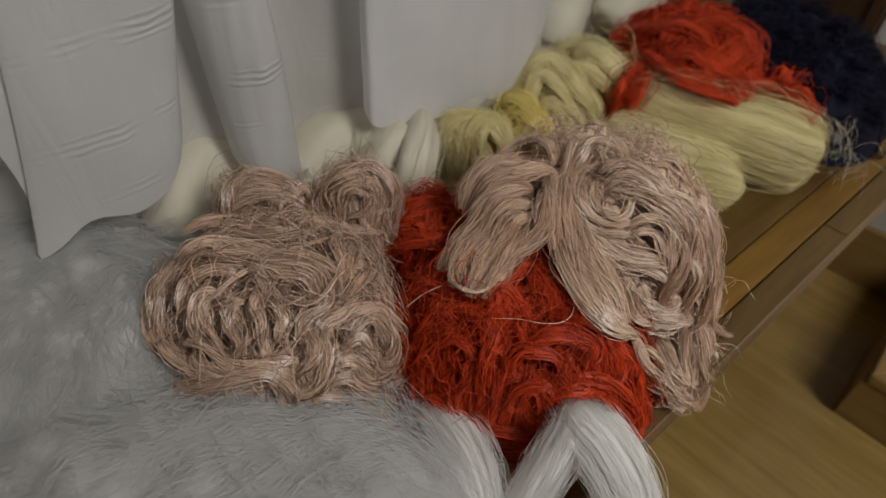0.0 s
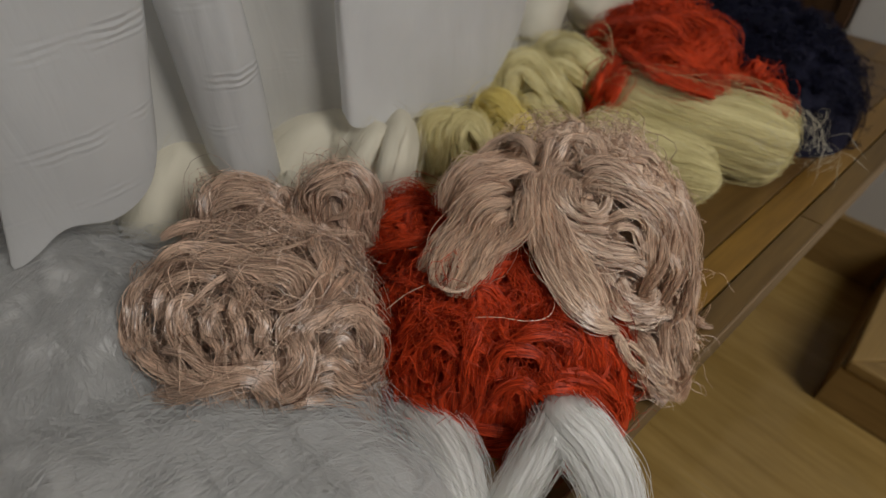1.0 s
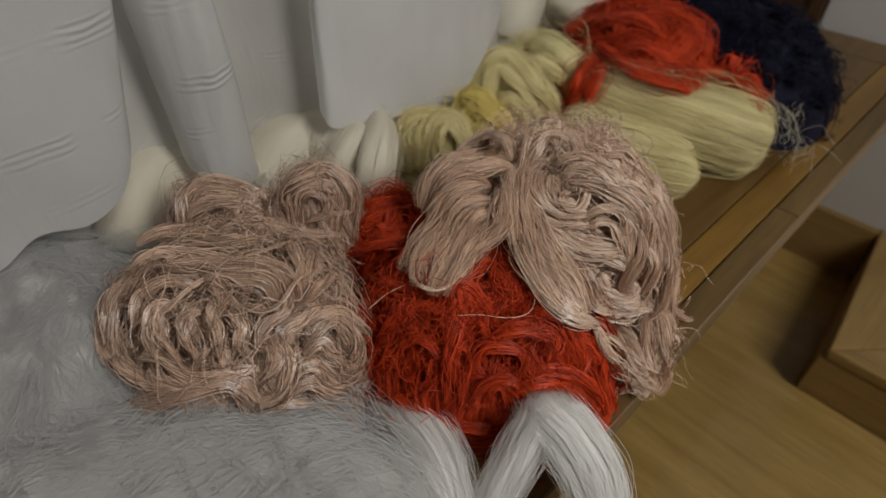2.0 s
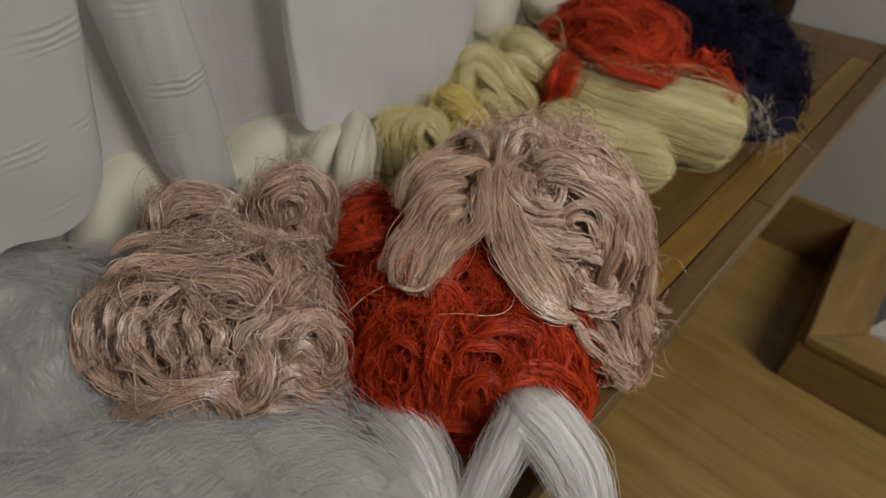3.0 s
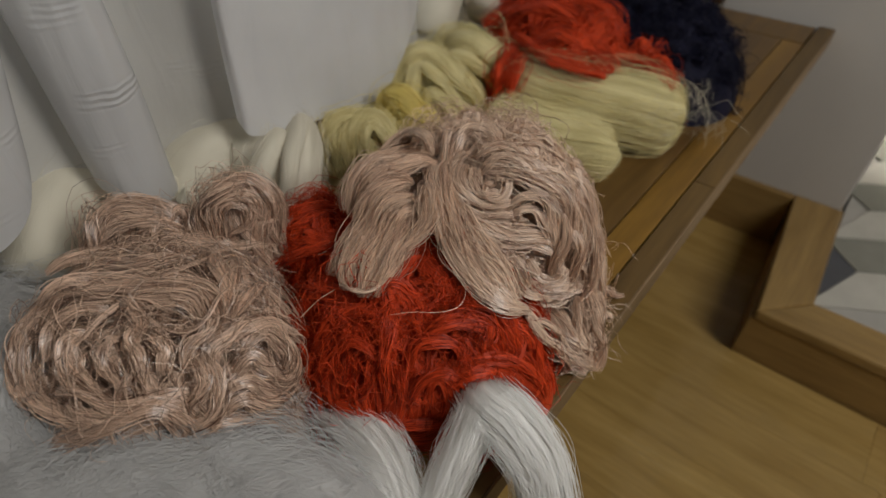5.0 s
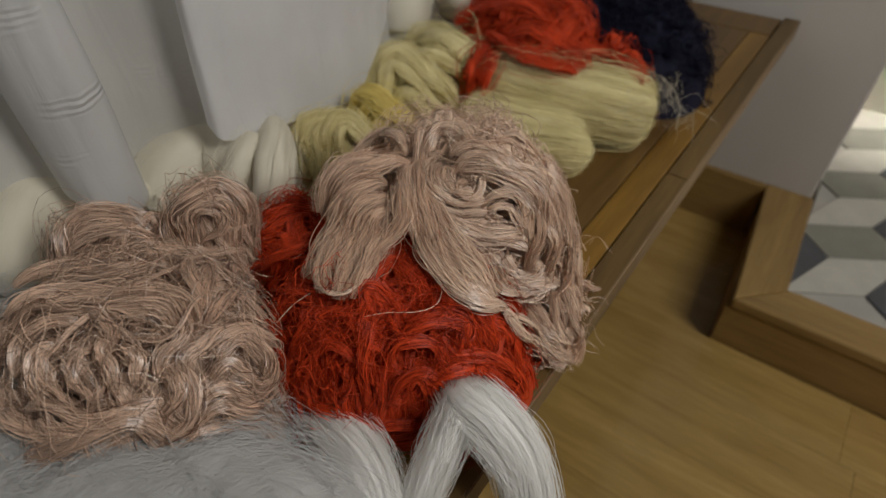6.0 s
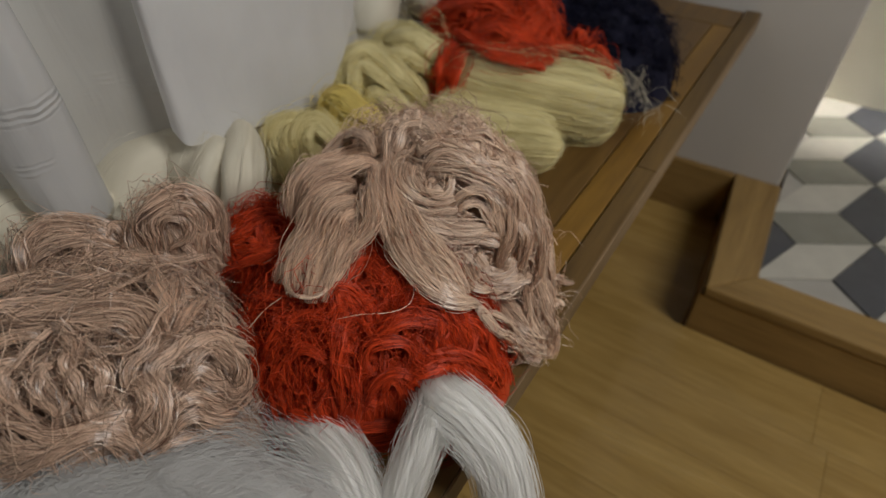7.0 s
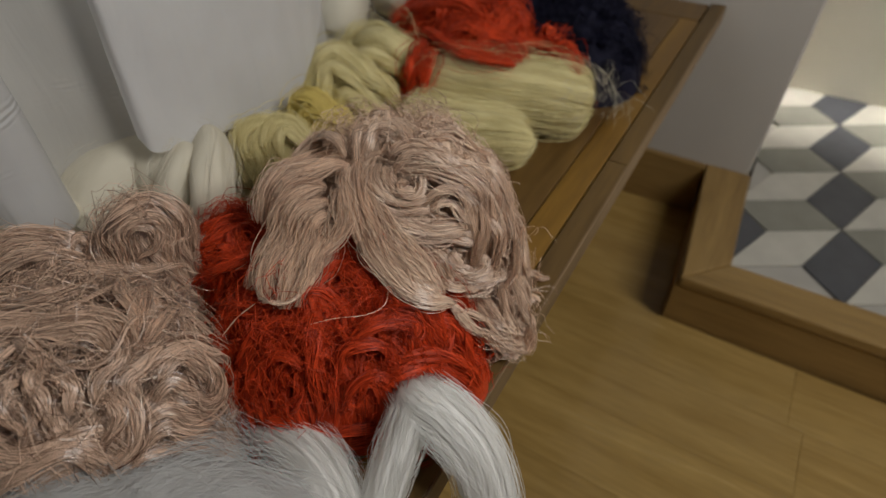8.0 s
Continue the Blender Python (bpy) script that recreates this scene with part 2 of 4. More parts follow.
# Unseen walls added to close the room, dark to hold back fill light.
structure("wall_back", box((-0.75, -2.6, -0.012), (1.25, -2.5, 2.55)), WALL_BOUNCE_CUT, "unseen dark brown wall added to close the room and cut bounced light")
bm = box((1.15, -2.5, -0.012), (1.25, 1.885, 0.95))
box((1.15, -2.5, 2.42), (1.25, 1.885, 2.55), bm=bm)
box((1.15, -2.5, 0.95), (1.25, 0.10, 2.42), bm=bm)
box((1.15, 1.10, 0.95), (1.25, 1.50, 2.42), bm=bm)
structure("wall_window_side", bm, WALL_BOUNCE_CUT, "unseen dark brown wall with two window openings, added to cut bounced light")
bm = box((-0.72, -2.5, -0.012), (-0.62, 1.885, 0.75))
box((-0.72, -2.5, 2.2), (-0.62, 1.885, 2.55), bm=bm)
box((-0.72, -2.5, 0.75), (-0.62, -0.5, 2.2), bm=bm)
box((-0.72, 1.28, 0.75), (-0.62, 1.885, 2.2), bm=bm)
structure("wall_curtain_side", bm, WALL, "plaster wall with a window opening behind the curtain")
structure("ceiling", box((-0.75, -2.6, 2.55), (1.25, 1.985, 2.65)), CEIL, "unseen ceiling added to close the room, greyed to temper bounced light")


def prism(plan, z0, z1, bevel=0.0):
    """An upright block on a plan of corners."""
    bm = bmesh.new()
    low = [bm.verts.new((x, y, z0)) for x, y in plan]
    face = bm.faces.new(low)
    up = bmesh.ops.extrude_face_region(bm, geom=[face])["geom"]
    bmesh.ops.translate(bm, vec=(0, 0, z1 - z0), verts=[v for v in up if isinstance(v, bmesh.types.BMVert)])
    bmesh.ops.recalc_face_normals(bm, faces=bm.faces)
    if bevel:
        bmesh.ops.bevel(bm, geom=list(bm.edges), offset=bevel, segments=2, affect="EDGES", profile=0.6)
    return bm


# the window behind the curtain and its wooden frame
win = empty("window_1", -0.64, 0.4, 0.75, "tall wooden window behind a white curtain", "window")
win["kind"] = "structure"
for lo, hi in (((-0.03, -0.90, 0.0), (0.03, -0.84, 1.45)), ((-0.03, 0.82, 0.0), (0.03, 0.88, 1.45)), ((-0.03, -0.84, 0.0), (0.03, 0.82, 0.06)), ((-0.03, -0.84, 1.39), (0.03, 0.82, 1.45)), ((-0.025, -0.03, 0.06), (0.025, 0.03, 1.39))):
    part("window_frame", box(lo, hi, 0.004), DARK_WOOD, win)

# wooden side board between the window wall and the end wall
structure("trim", box((-0.225, END - 0.012, TOP + 0.002), (-0.202, END + 0.08, 2.4), 0.003), DARK_WOOD, "upright dark brown wooden trim at the wall corner")
structure("panel_side", box((-0.62, END - 0.004, TOP + 0.002), (-0.226, END + 0.05, 2.4), 0.003), DARK_WOOD, "dark brown wooden panel beside the window")
structure("baseboard", box((-0.198, END - 0.018, -0.012), (0.066, END - 0.001, STEP), 0.003), RIM, "light brown wooden baseboard under the grey wall")

# bench: boards along its length, a worn front lip and a set-back front
bench = empty("bench", -0.3, 0.2, 0.0, "long brown wooden window bench with a worn front edge", "bench")


def board(name, lo, hi, mat, bevel=0.0025, label=""):
    o = Vector(bench.location)
    return part(name, box([a - b for a, b in zip(lo, o)], [a - b for a, b in zip(hi, o)], bevel), mat, bench, label)


board("plank", (-0.615, -1.6, TOP - 0.03), (-0.332, 1.31, TOP), BENCH)
board("plank", (-0.330, -1.6, TOP - 0.03), (-0.0635, 1.31, TOP), BENCH, 0.001)
board("plank", (-0.0622, -1.6, TOP - 0.03), (-0.0285, 1.31, TOP - 0.0005), STRIP, 0.0012, "narrow orange-brown strip")
board("plank", (-0.615, 1.312, TOP - 0.03), (-0.030, END - 0.013, TOP), BENCH)
board("lip", (-0.0266, -1.6, TOP - 0.034), (-0.0023, 0.818, TOP + 0.0002), LIP, 0.001, "worn front lip")
board("lip", (-0.0262, 0.8195, TOP - 0.034), (-0.0023, END - 0.002, TOP + 0.0002), LIP, 0.001, "worn front lip")
board("edge", (-0.0022, -1.6, TOP - 0.032), (0.0, END - 0.002, TOP), EDGE, 0.0008, "pale worn arris")
board("front_panel", (-0.220, -1.6, -0.012), (-0.200, END - 0.02, TOP - 0.031), BENCH)

# wooden rim of the raised tiled floor
rim = empty("step_rim", 0.12, 1.06, 0.0, "light brown wooden rim of the raised tiled floor", "step")


def rim_part(name, plan, z0, z1, mat, bevel=0.003):
    bm = prism(plan, z0, z1, bevel)
    bmesh.ops.translate(bm, vec=-Vector(rim.location), verts=bm.verts)
    return part(name, bm, mat, rim)


rim_part("side_board", [(0.104, 1.026), (0.176, 1.104), (0.159, END - 0.001), (0.066, END - 0.001)], STEP - 0.022, STEP + 0.001, RIM_Y, 0.004)
rim_part("front_board", [(0.1055, 1.026), (1.149, 1.040), (1.149, 1.118), (0.1775, 1.104)], STEP - 0.022, STEP + 0.001, RIM, 0.004)
rim_part("side_riser", [(0.098, 1.030), (0.112, 1.030), (0.084, END - 0.002), (0.071, END - 0.002)], -0.012, STEP - 0.0225, RIM_Y, 0.001)
rim_part("front_riser", [(0.0985, 1.029), (1.149, 1.043), (1.149, 1.057), (0.1125, 1.043)], -0.012, STEP - 0.0225, RIM, 0.001)

# ---- fibres ----
BENCH_TOP = TOP
rng = np.random.default_rng(7)


def smooth_path(points, m):
    """m places evenly along a smooth curve through the points."""
    p = np.array(points, float)
    q = np.vstack([2 * p[0] - p[1], p, 2 * p[-1] - p[-2]])
    out = []
    for a, b, c, d in zip(q[:-3], q[1:-2], q[2:-1], q[3:]):
        t = np.linspace(0, 1, 16, endpoint=False)[:, None]
        out.append(0.5 * (2 * b + (c - a) * t + (2 * a - 5 * b + 4 * c - d) * t ** 2 + (3 * b - a - 3 * c + d) * t ** 3))
    out = np.vstack(out + [p[-1:]])
    s = np.r_[0, np.cumsum(np.linalg.norm(np.diff(out, axis=0), axis=1))]
    want = np.linspace(0, s[-1], m)
    return np.stack([np.interp(want, s, out[:, i]) for i in range(3)], 1)


def frames(path):
    """Tangent, side and up along one path or many."""
    t = np.gradient(path, axis=-2)
    t /= np.linalg.norm(t, axis=-1, keepdims=True) + 1e-9
    side = np.cross(t, np.array([0.05, 0.03, 1.0]))
    side /= np.linalg.norm(side, axis=-1, keepdims=True) + 1e-9
    return t, side, np.cross(side, t)


def strands(path, n, wide, high, wander=0.35, ends=0.6, spread=1.0, twist=0.0, hollow=0.0, fine=0.05, blunt=False, clump=1):
    """n strands that run along a path within a flat bundle, in clumps that keep together. ends: how narrow the bundle gets at its ends."""
    m = len(path)
    _, side, up = frames(path)
    s = np.linspace(0, 1, m)
    body = np.sqrt(np.maximum(0.02, 1 - np.abs(2 * s - 1) ** 7)) if blunt else ends + (1 - ends) * np.sin(np.pi * s) ** 0.6
    k = max(1, n // clump)
    pick = np.arange(n) % k
    near = 0.0 if clump == 1 else 0.16
    ang = rng.uniform(0, 2 * np.pi, k)[pick][:, None] + near * rng.normal(0, 1.4, (n, 1)) + twist * s[None]
    rad = np.sqrt(rng.uniform(hollow, 1, k))[pick][:, None] * (1 + near * rng.normal(0, 0.8, (n, 1)))
    ph = rng.uniform(0, 2 * np.pi, (2, k, 1))[:, pick] + near * rng.normal(0, 1.6, (2, n, 1))
    fr = rng.uniform(0.6, 2.4, (2, k, 1))[:, pick] + near * rng.normal(0, 0.5, (2, n, 1))
    a = rad * np.cos(ang) + wander * np.sin(ph[0] + fr[0] * np.pi * s) * spread
    b = rad * np.sin(ang) + wander * np.sin(ph[1] + fr[1] * np.pi * s)
    own = rng.uniform(0, 2 * np.pi, (2, n, 1))
    fq = rng.uniform(3, 8, (2, n, 1))
    a = a + fine * np.sin(own[0] + fq[0] * np.pi * s)
    b = b + fine * np.sin(own[1] + fq[1] * np.pi * s)
    slip = rng.normal(0, 0.012, (n, 1, 1))
    pts = path[None] + side[None] * (a * body * wide)[..., None] + up[None] * (b * body * high)[..., None]
    return pts + slip * np.gradient(path, axis=0)[None] * m * 0.2


def tubes(name, groups, radius, sides=3):
    """One mesh of thin tubes. groups: arrays of strands by places; every strand is its own island."""
    vs, ts, qs, base = [], [], [], 0
    ring = np.arange(sides) * 2 * np.pi / sides
    for g in groups:
        n, m, _ = g.shape
        _, side, up = frames(g)
        s = np.linspace(0, 1, m)
        r = radius * rng.uniform(0.7, 1.25, (n, 1)) * np.clip(12 * np.minimum(s, 1 - s), 0.25, 1)
        v = g[:, :, None] + (np.cos(ring)[:, None] * side[:, :, None] + np.sin(ring)[:, None] * up[:, :, None]) * r[..., None, None]
        vs.append(v.reshape(-1, 3))
        ts.append(np.stack([np.broadcast_to(rng.uniform(0, 3, (n, 1, 1)), (n, m, sides)), np.broadcast_to((0.08 * s)[None, :, None], (n, m, sides))], -1).reshape(-1, 2))
        i = base + np.arange(n * m * sides).reshape(n, m, sides)
        j = np.roll(i, -1, 2)
        qs.append(np.stack([i[:, :-1], j[:, :-1], j[:, 1:], i[:, 1:]], -1).reshape(-1, 4))
        base += n * m * sides
    v, q, t = np.vstack(vs).astype(np.float32), np.vstack(qs).astype(np.int32), np.vstack(ts).astype(np.float32)
    me = bpy.data.meshes.new(name)
    me.vertices.add(len(v))
    me.vertices.foreach_set("co", v.reshape(-1))
    me.loops.add(q.size)
    me.loops.foreach_set("vertex_index", q.reshape(-1))
    me.polygons.add(len(q))
    me.polygons.foreach_set("loop_start", np.arange(0, q.size, 4, dtype=np.int32))
    me.polygons.foreach_set("use_smooth", np.zeros(len(q), bool))
    me.uv_layers.new(name="UVMap").data.foreach_set("uv", t[q.reshape(-1)].reshape(-1))
    me.update(calc_edges=True)
    return me


def lumps(x, y, scale, seed):
    """Smooth lumps between -1 and 1, from a few crossing waves."""
    g = np.random.default_rng(seed)
    out = np.zeros_like(x)
    for _ in range(6):
        a, f, p = g.uniform(0, 2 * np.pi), g.uniform(0.6, 1.6) * scale, g.uniform(0, 6.3)
        out += np.sin((x * np.cos(a) + y * np.sin(a)) * f + p)
    return out / 3.2


# Heaps: centre x, y, half length, half width, turn in degrees, height, squareness
HEAPS = {}
HEAPS["pink_hank"] = [(-0.22, 0.27, 0.097, 0.082, 45, 0.135, 3.0), (-0.266, 0.372, 0.043, 0.038, 45, 0.146, 2.5), (-0.312, 0.31, 0.062, 0.044, 40, 0.128, 2.5)]
HEAPS["pink_heap"] = [(-0.143, 0.545, 0.104, 0.084, 10, 0.15, 2.6), (-0.07, 0.54, 0.06, 0.052, 70, 0.1, 2.4), (-0.016, 0.513, 0.034, 0.02, 75, 0.035, 2.2)]
HEAPS["red_hank"] = [(-0.108, 0.412, 0.102, 0.076, 38, 0.108, 2.8), (-0.22, 0.425, 0.07, 0.058, 10, 0.102, 2.5), (-0.138, 0.368, 0.058, 0.05, 20, 0.09, 2.6), (-0.04, 0.42, 0.054, 0.034, 62, 0.06, 2.5)]
HEAPS["red_far"] = [(-0.29, 0.925, 0.138, 0.098, -35, 0.123, 2.4), (-0.152, 0.925, 0.058, 0.032, -38, 0.086, 2.4)]
HEAPS["navy_wool"] = [(-0.215, 1.07, 0.195, 0.118, -40, 0.112, 2.3)]
HEAPS["fleece"] = [(-0.35, 0.12, 0.18, 0.125, 35, 0.125, 2.6), (-0.115, 0.13, 0.205, 0.142, 48, 0.1, 3.2)]


def heap_height(heaps, x, y):
    """Height above the bench of the heaps at the plan places x, y."""
    z = np.zeros_like(x)
    for cx, cy, a, b, turn, h, p in heaps:
        c, s = np.cos(np.radians(turn)), np.sin(np.radians(turn))
        u, v = ((x - cx) * c + (y - cy) * s) / a, ((y - cy) * c - (x - cx) * s) / b
        r = np.minimum(1.0, np.hypot(u, v))
        z = np.maximum(z, h * (1 - r ** p) ** (1 / p))
    return z


def surface(heaps, x, y, seed, rough):
    h = heap_height(heaps, x, y)
    return BENCH_TOP + h + rough * np.clip(h / 0.05, 0, 1) * (lumps(x, y, 95.0, seed) + 0.5 * lumps(x, y, 260.0, seed + 1))


def heap_core(name, heaps, mat, parent, seed, rough, sink):
    """The dense inside of a heap of yarn: one dome for each of its lobes."""
    allv = []
    for k, (cx, cy, a, b, turn, h, p) in enumerate(heaps):
        r, th = np.meshgrid(np.linspace(0.001, 1, 36), np.linspace(0, 2 * np.pi, 97), indexing="ij")
        c, s = np.cos(np.radians(turn)), np.sin(np.radians(turn))
        u, v = a * r * np.cos(th), b * r * np.sin(th)
        x, y = cx + u * c - v * s, cy + u * s + v * c
        z = np.maximum(surface([heaps[k]], x, y, seed, rough) - sink, BENCH_TOP + 0.001)
        part(name, grid_mesh(name, np.stack([x, y, z], -1)), mat, parent)


def random_locks(heaps, count, n, length, wide, high, lift, curl, seed, rough, m=20, flow=None, inside=0.97, wander=0.4, dive=0.008, skin=0.78, hollow=0.6):
    """Short bundles that lie in curls over a heap; their ends dive into it."""
    g = np.random.default_rng(seed)
    out, bodies = [], []
    while len(out) < count:
        cx, cy, a, b, turn, h, p = heaps[g.choice(len(heaps), p=np.array([q[2] * q[3] for q in heaps]) / sum(q[2] * q[3] for q in heaps))]
        r, th = np.sqrt(g.uniform(0, inside)), g.uniform(0, 2 * np.pi)
        c, s = np.cos(np.radians(turn)), np.sin(np.radians(turn))
        x, y = cx + a * r * np.cos(th) * c - b * r * np.sin(th) * s, cy + a * r * np.cos(th) * s + b * r * np.sin(th) * c
        ln = g.uniform(0.5, 1.0) * length
        head = g.uniform(0, 2 * np.pi) if flow is None else flow(x, y) + g.normal(0, 0.5)
        bend = g.normal(0, curl) / length
        wav, wp, wf = g.uniform(0.2, 1.0) * curl * 0.6, g.uniform(0, 6.3), g.uniform(1.0, 2.5)
        t = np.linspace(0, 1, m)
        ang = head + bend * ln * (t - 0.5) + wav * np.sin(wp + wf * np.pi * 2 * t)
        px = x + np.cumsum(np.cos(ang)) * ln / m
        py = y + np.cumsum(np.sin(ang)) * ln / m
        px, py = px - px[m // 2] + x, py - py[m // 2] + y
        if np.any((px > -0.002) & (heap_height(heaps, px, py) < 0.012)):
            continue
        z = surface(heaps, px, py, seed, rough) + lift * g.uniform(-0.3, 1.0) - dive * (2 * t - 1) ** 4 + 0.35 * lift * np.sin(wp + 5 * t)
        path = np.stack([px, py, np.maximum(z, BENCH_TOP + 0.003)], 1)
        w = wide * g.uniform(0.5, 1.5)
        out.append(np.maximum(strands(path, n, w, high, wander, hollow=hollow, clump=5 if n > 8 else 1), [-9, -9, BENCH_TOP + 0.0015]))
        if skin:
            bodies.append((path, w * skin, high * skin * 0.9, 0.6))
    return out, bodies


def flyaways(heaps, count, seed, reach, m=14, near_edge=True, curl=2.2):
    """Single threads that stand off a heap in loose arcs."""
    g = np.random.default_rng(seed)
    out = []
    for _ in range(count):
        cx, cy, a, b, turn, h, p = heaps[g.integers(len(heaps))]
        th, r = g.uniform(0, 2 * np.pi), g.uniform(0.75, 1.0) if near_edge else np.sqrt(g.uniform(0, 1))
        c, s = np.cos(np.radians(turn)), np.sin(np.radians(turn))
        x, y = cx + a * r * np.cos(th) * c - b * r * np.sin(th) * s, cy + a * r * np.cos(th) * s + b * r * np.sin(th) * c
        z = surface(heaps, np.array([x]), np.array([y]), seed, 0.0)[0]
        t = np.linspace(0, 1, m)
        ln = reach * g.uniform(0.6, 2.4)
        ang = g.uniform(0, 2 * np.pi) + g.normal(0, curl) * t + 0.8 * np.sin(g.uniform(0, 6.3) + 7 * t)
        px, py = x + np.cumsum(np.cos(ang)) * ln / m, y + np.cumsum(np.sin(ang)) * ln / m
        zz = z + g.uniform(0.1, 0.8) * reach * np.sin(np.pi * t) - 0.004
        floor_z = surface(heaps, px, py, seed, 0.0) + 0.001
        out.append(np.stack([px, py, np.maximum(zz, floor_z)], 1))
    return np.array(out)


def tube_points(path, wide, high, ends, sides, blunt=False):
    """The skin of one bundle, with its lengthwise coordinates."""
    m = len(path)
    _, side, up = frames(path)
    s = np.linspace(0, 1, m)
    body = ends + (1 - ends) * np.clip(np.sin(np.pi * s), 0, 1) ** 0.6
    body[[0, -1]] *= 0.2
    if blunt:
        body = np.sqrt(np.maximum(0.0, 1 - np.abs(2 * s - 1) ** 7))
    th = np.linspace(0, 2 * np.pi, sides + 1)
    knob = 1 + 0.05 * np.sin(3 * th[None] + 7 * s[:, None] + path[0, 0] * 900) + 0.03 * np.sin(5 * th[None] - 9 * s[:, None])
    pts = path[:, None] + side[:, None] * (knob * np.cos(th)[None] * (wide * body)[:, None])[..., None] + up[:, None] * (knob * np.sin(th)[None] * (high * body)[:, None])[..., None]
    pts[..., 2] = np.maximum(pts[..., 2], BENCH_TOP + 0.001)
    run = np.r_[0, np.cumsum(np.linalg.norm(np.diff(path, axis=0), axis=1))]
    uv = np.stack([th[None] / 6.283 * 3.1 * (wide + high) + 0 * run[:, None] + path[0, 1] * 7, run[:, None] + 0 * th[None]], -1)
    return pts, uv


def tube_core(name, path, wide, high, mat, parent, ends=0.3, sides=18, blunt=False):
    """The dense inside of one thick hank."""
    pts, uv = tube_points(path, wide, high, ends, sides, blunt)
    return part(name, grid_mesh(name, pts, uv), mat, parent)


def skins(name, bundles, sides=8):
    """One mesh with the skins of many bundles: (path, half width, half height, end taper)."""
    vs, ts, qs, base = [], [], [], 0
    for path, wide, high, ends in bundles:
        pts, uv = tube_points(path, wide, high, ends, sides)
        r, c = pts.shape[:2]
        i = base + np.arange(r * c).reshape(r, c)
        qs.append(np.stack([i[:-1, :-1], i[:-1, 1:], i[1:, 1:], i[1:, :-1]], -1).reshape(-1, 4))
        vs.append(pts.reshape(-1, 3))
        ts.append(uv.reshape(-1, 2))
        base += r * c
    v, t, q = np.vstack(vs).astype(np.float32), np.vstack(ts).astype(np.float32), np.vstack(qs).astype(np.int32)
    me = bpy.data.meshes.new(name)
    me.vertices.add(len(v))
    me.vertices.foreach_set("co", v.reshape(-1))
    me.loops.add(q.size)
    me.loops.foreach_set("vertex_index", q.reshape(-1))
    me.polygons.add(len(q))
    me.polygons.foreach_set("loop_start", np.arange(0, q.size, 4, dtype=np.int32))
    me.polygons.foreach_set("use_smooth", np.ones(len(q), bool))
    me.uv_layers.new(name="UVMap").data.foreach_set("uv", t[q.reshape(-1)].reshape(-1))
    me.update(calc_edges=True)
    return me


def thread(points, m=30):
    return smooth_path(points, m)[None]


def hank(name, mat, label, ropes, radius, seed, fuzz=0, group="", category="yarn hank", blunt=True, thin=0.6):
    """A thick smooth hank. ropes: (path points, half width, half height, strand count, end taper)."""
    global rng
    rng = np.random.default_rng(seed)
    o = empty(name, 0, 0, BENCH_TOP, label, category, group)
    o.location = (0, 0, 0)
    groups, loose = [], []
    for points, wide, high, n, ends in ropes:
        path = smooth_path(points, 44)
        if blunt:
            q = 0.5 - 0.5 * np.cos(np.pi * np.linspace(0, 1, 30))
            path = np.stack([np.interp(0.35 * q + 0.65 * np.linspace(0, 1, 30), np.linspace(0, 1, 44), path[:, i]) for i in range(3)], 1)
        tube_core("core", path, wide * 0.96, high * 0.96, mat, o, ends, 28, blunt)
        g = strands(path, int(n * thin), wide, high, 0.12, ends, hollow=0.86, twist=rng.normal(0, 0.8), fine=0.012, blunt=blunt, clump=4)
        g[..., 2] = np.maximum(g[..., 2], BENCH_TOP + 0.001)
        groups.append(g)
        if fuzz:
            f = strands(path[3:-3], fuzz, wide * 1.12, high * 1.12, 0.30, ends, hollow=0.85, twist=2.0)
            f[..., 2] = np.maximum(f[..., 2], BENCH_TOP + 0.001)
            loose.append(f)
    tagged(part("fibre", tubes("fibre", groups, radius), mat, o), kind="stuff")
    if loose:
        tagged(part("loose_fibre", tubes("loose_fibre", loose, radius * 0.6), mat, o), kind="stuff")
    return o


# ---- yarn on the bench ----
def lock(parent, mat, points, wide, high, n, ends=0.5, radius=0.00023, dive=0.007, wave=0.0007, loose=0.38, body=0.58):
    """One lock of yarn that lies on a heap: a soft body and clumped strands, its ends tucked in."""
    path = smooth_path(points, 30)
    for _ in range(3):
        path[1:-1] = 0.25 * path[:-2] + 0.5 * path[1:-1] + 0.25 * path[2:]
    _, side, up = frames(path)
    run = np.r_[0, np.cumsum(np.linalg.norm(np.diff(path, axis=0), axis=1))]
    beat = run / rng.uniform(0.030, 0.055) * 2 * np.pi + rng.uniform(0, 6.3)
    path = path + wave * (side * np.sin(beat)[:, None] + 0.6 * up * np.sin(beat * 0.8 + 1.0)[:, None])
    path[:, 2] = np.maximum(path[:, 2] - dive * np.abs(np.linspace(-1, 1, 30)) ** 5, BENCH_TOP + 0.002)
    k = part("lock", grid_mesh("lock", *tube_points(path, wide * body, high * (body - 0.13), ends, 14)), mat, parent)
    groups = [strands(path, n, wide, high, loose, ends, hollow=0.2, fine=0.02, clump=4), strands(path, 6 + n // 7, wide * 1.3, high * 1.5, 0.7, ends)]
    tagged(part("fibre", tubes("fibre", groups, radius), mat, k), kind="stuff")
    return k


def heap_thing(name, key, mat, label, category, seed, rough, sink, field, radius, fly=0, reach=0.02, fly_radius=0.0002, frizz=None):
    """A heap of tangled yarn: dense inside, a field of curls, loose threads."""
    global rng
    rng = np.random.default_rng(seed)
    heaps = HEAPS[key]
    o = empty(name, 0, 0, 0, label, category)
    heap_core("core", heaps, mat, o, seed, rough, sink)
    groups, bodies = [], []
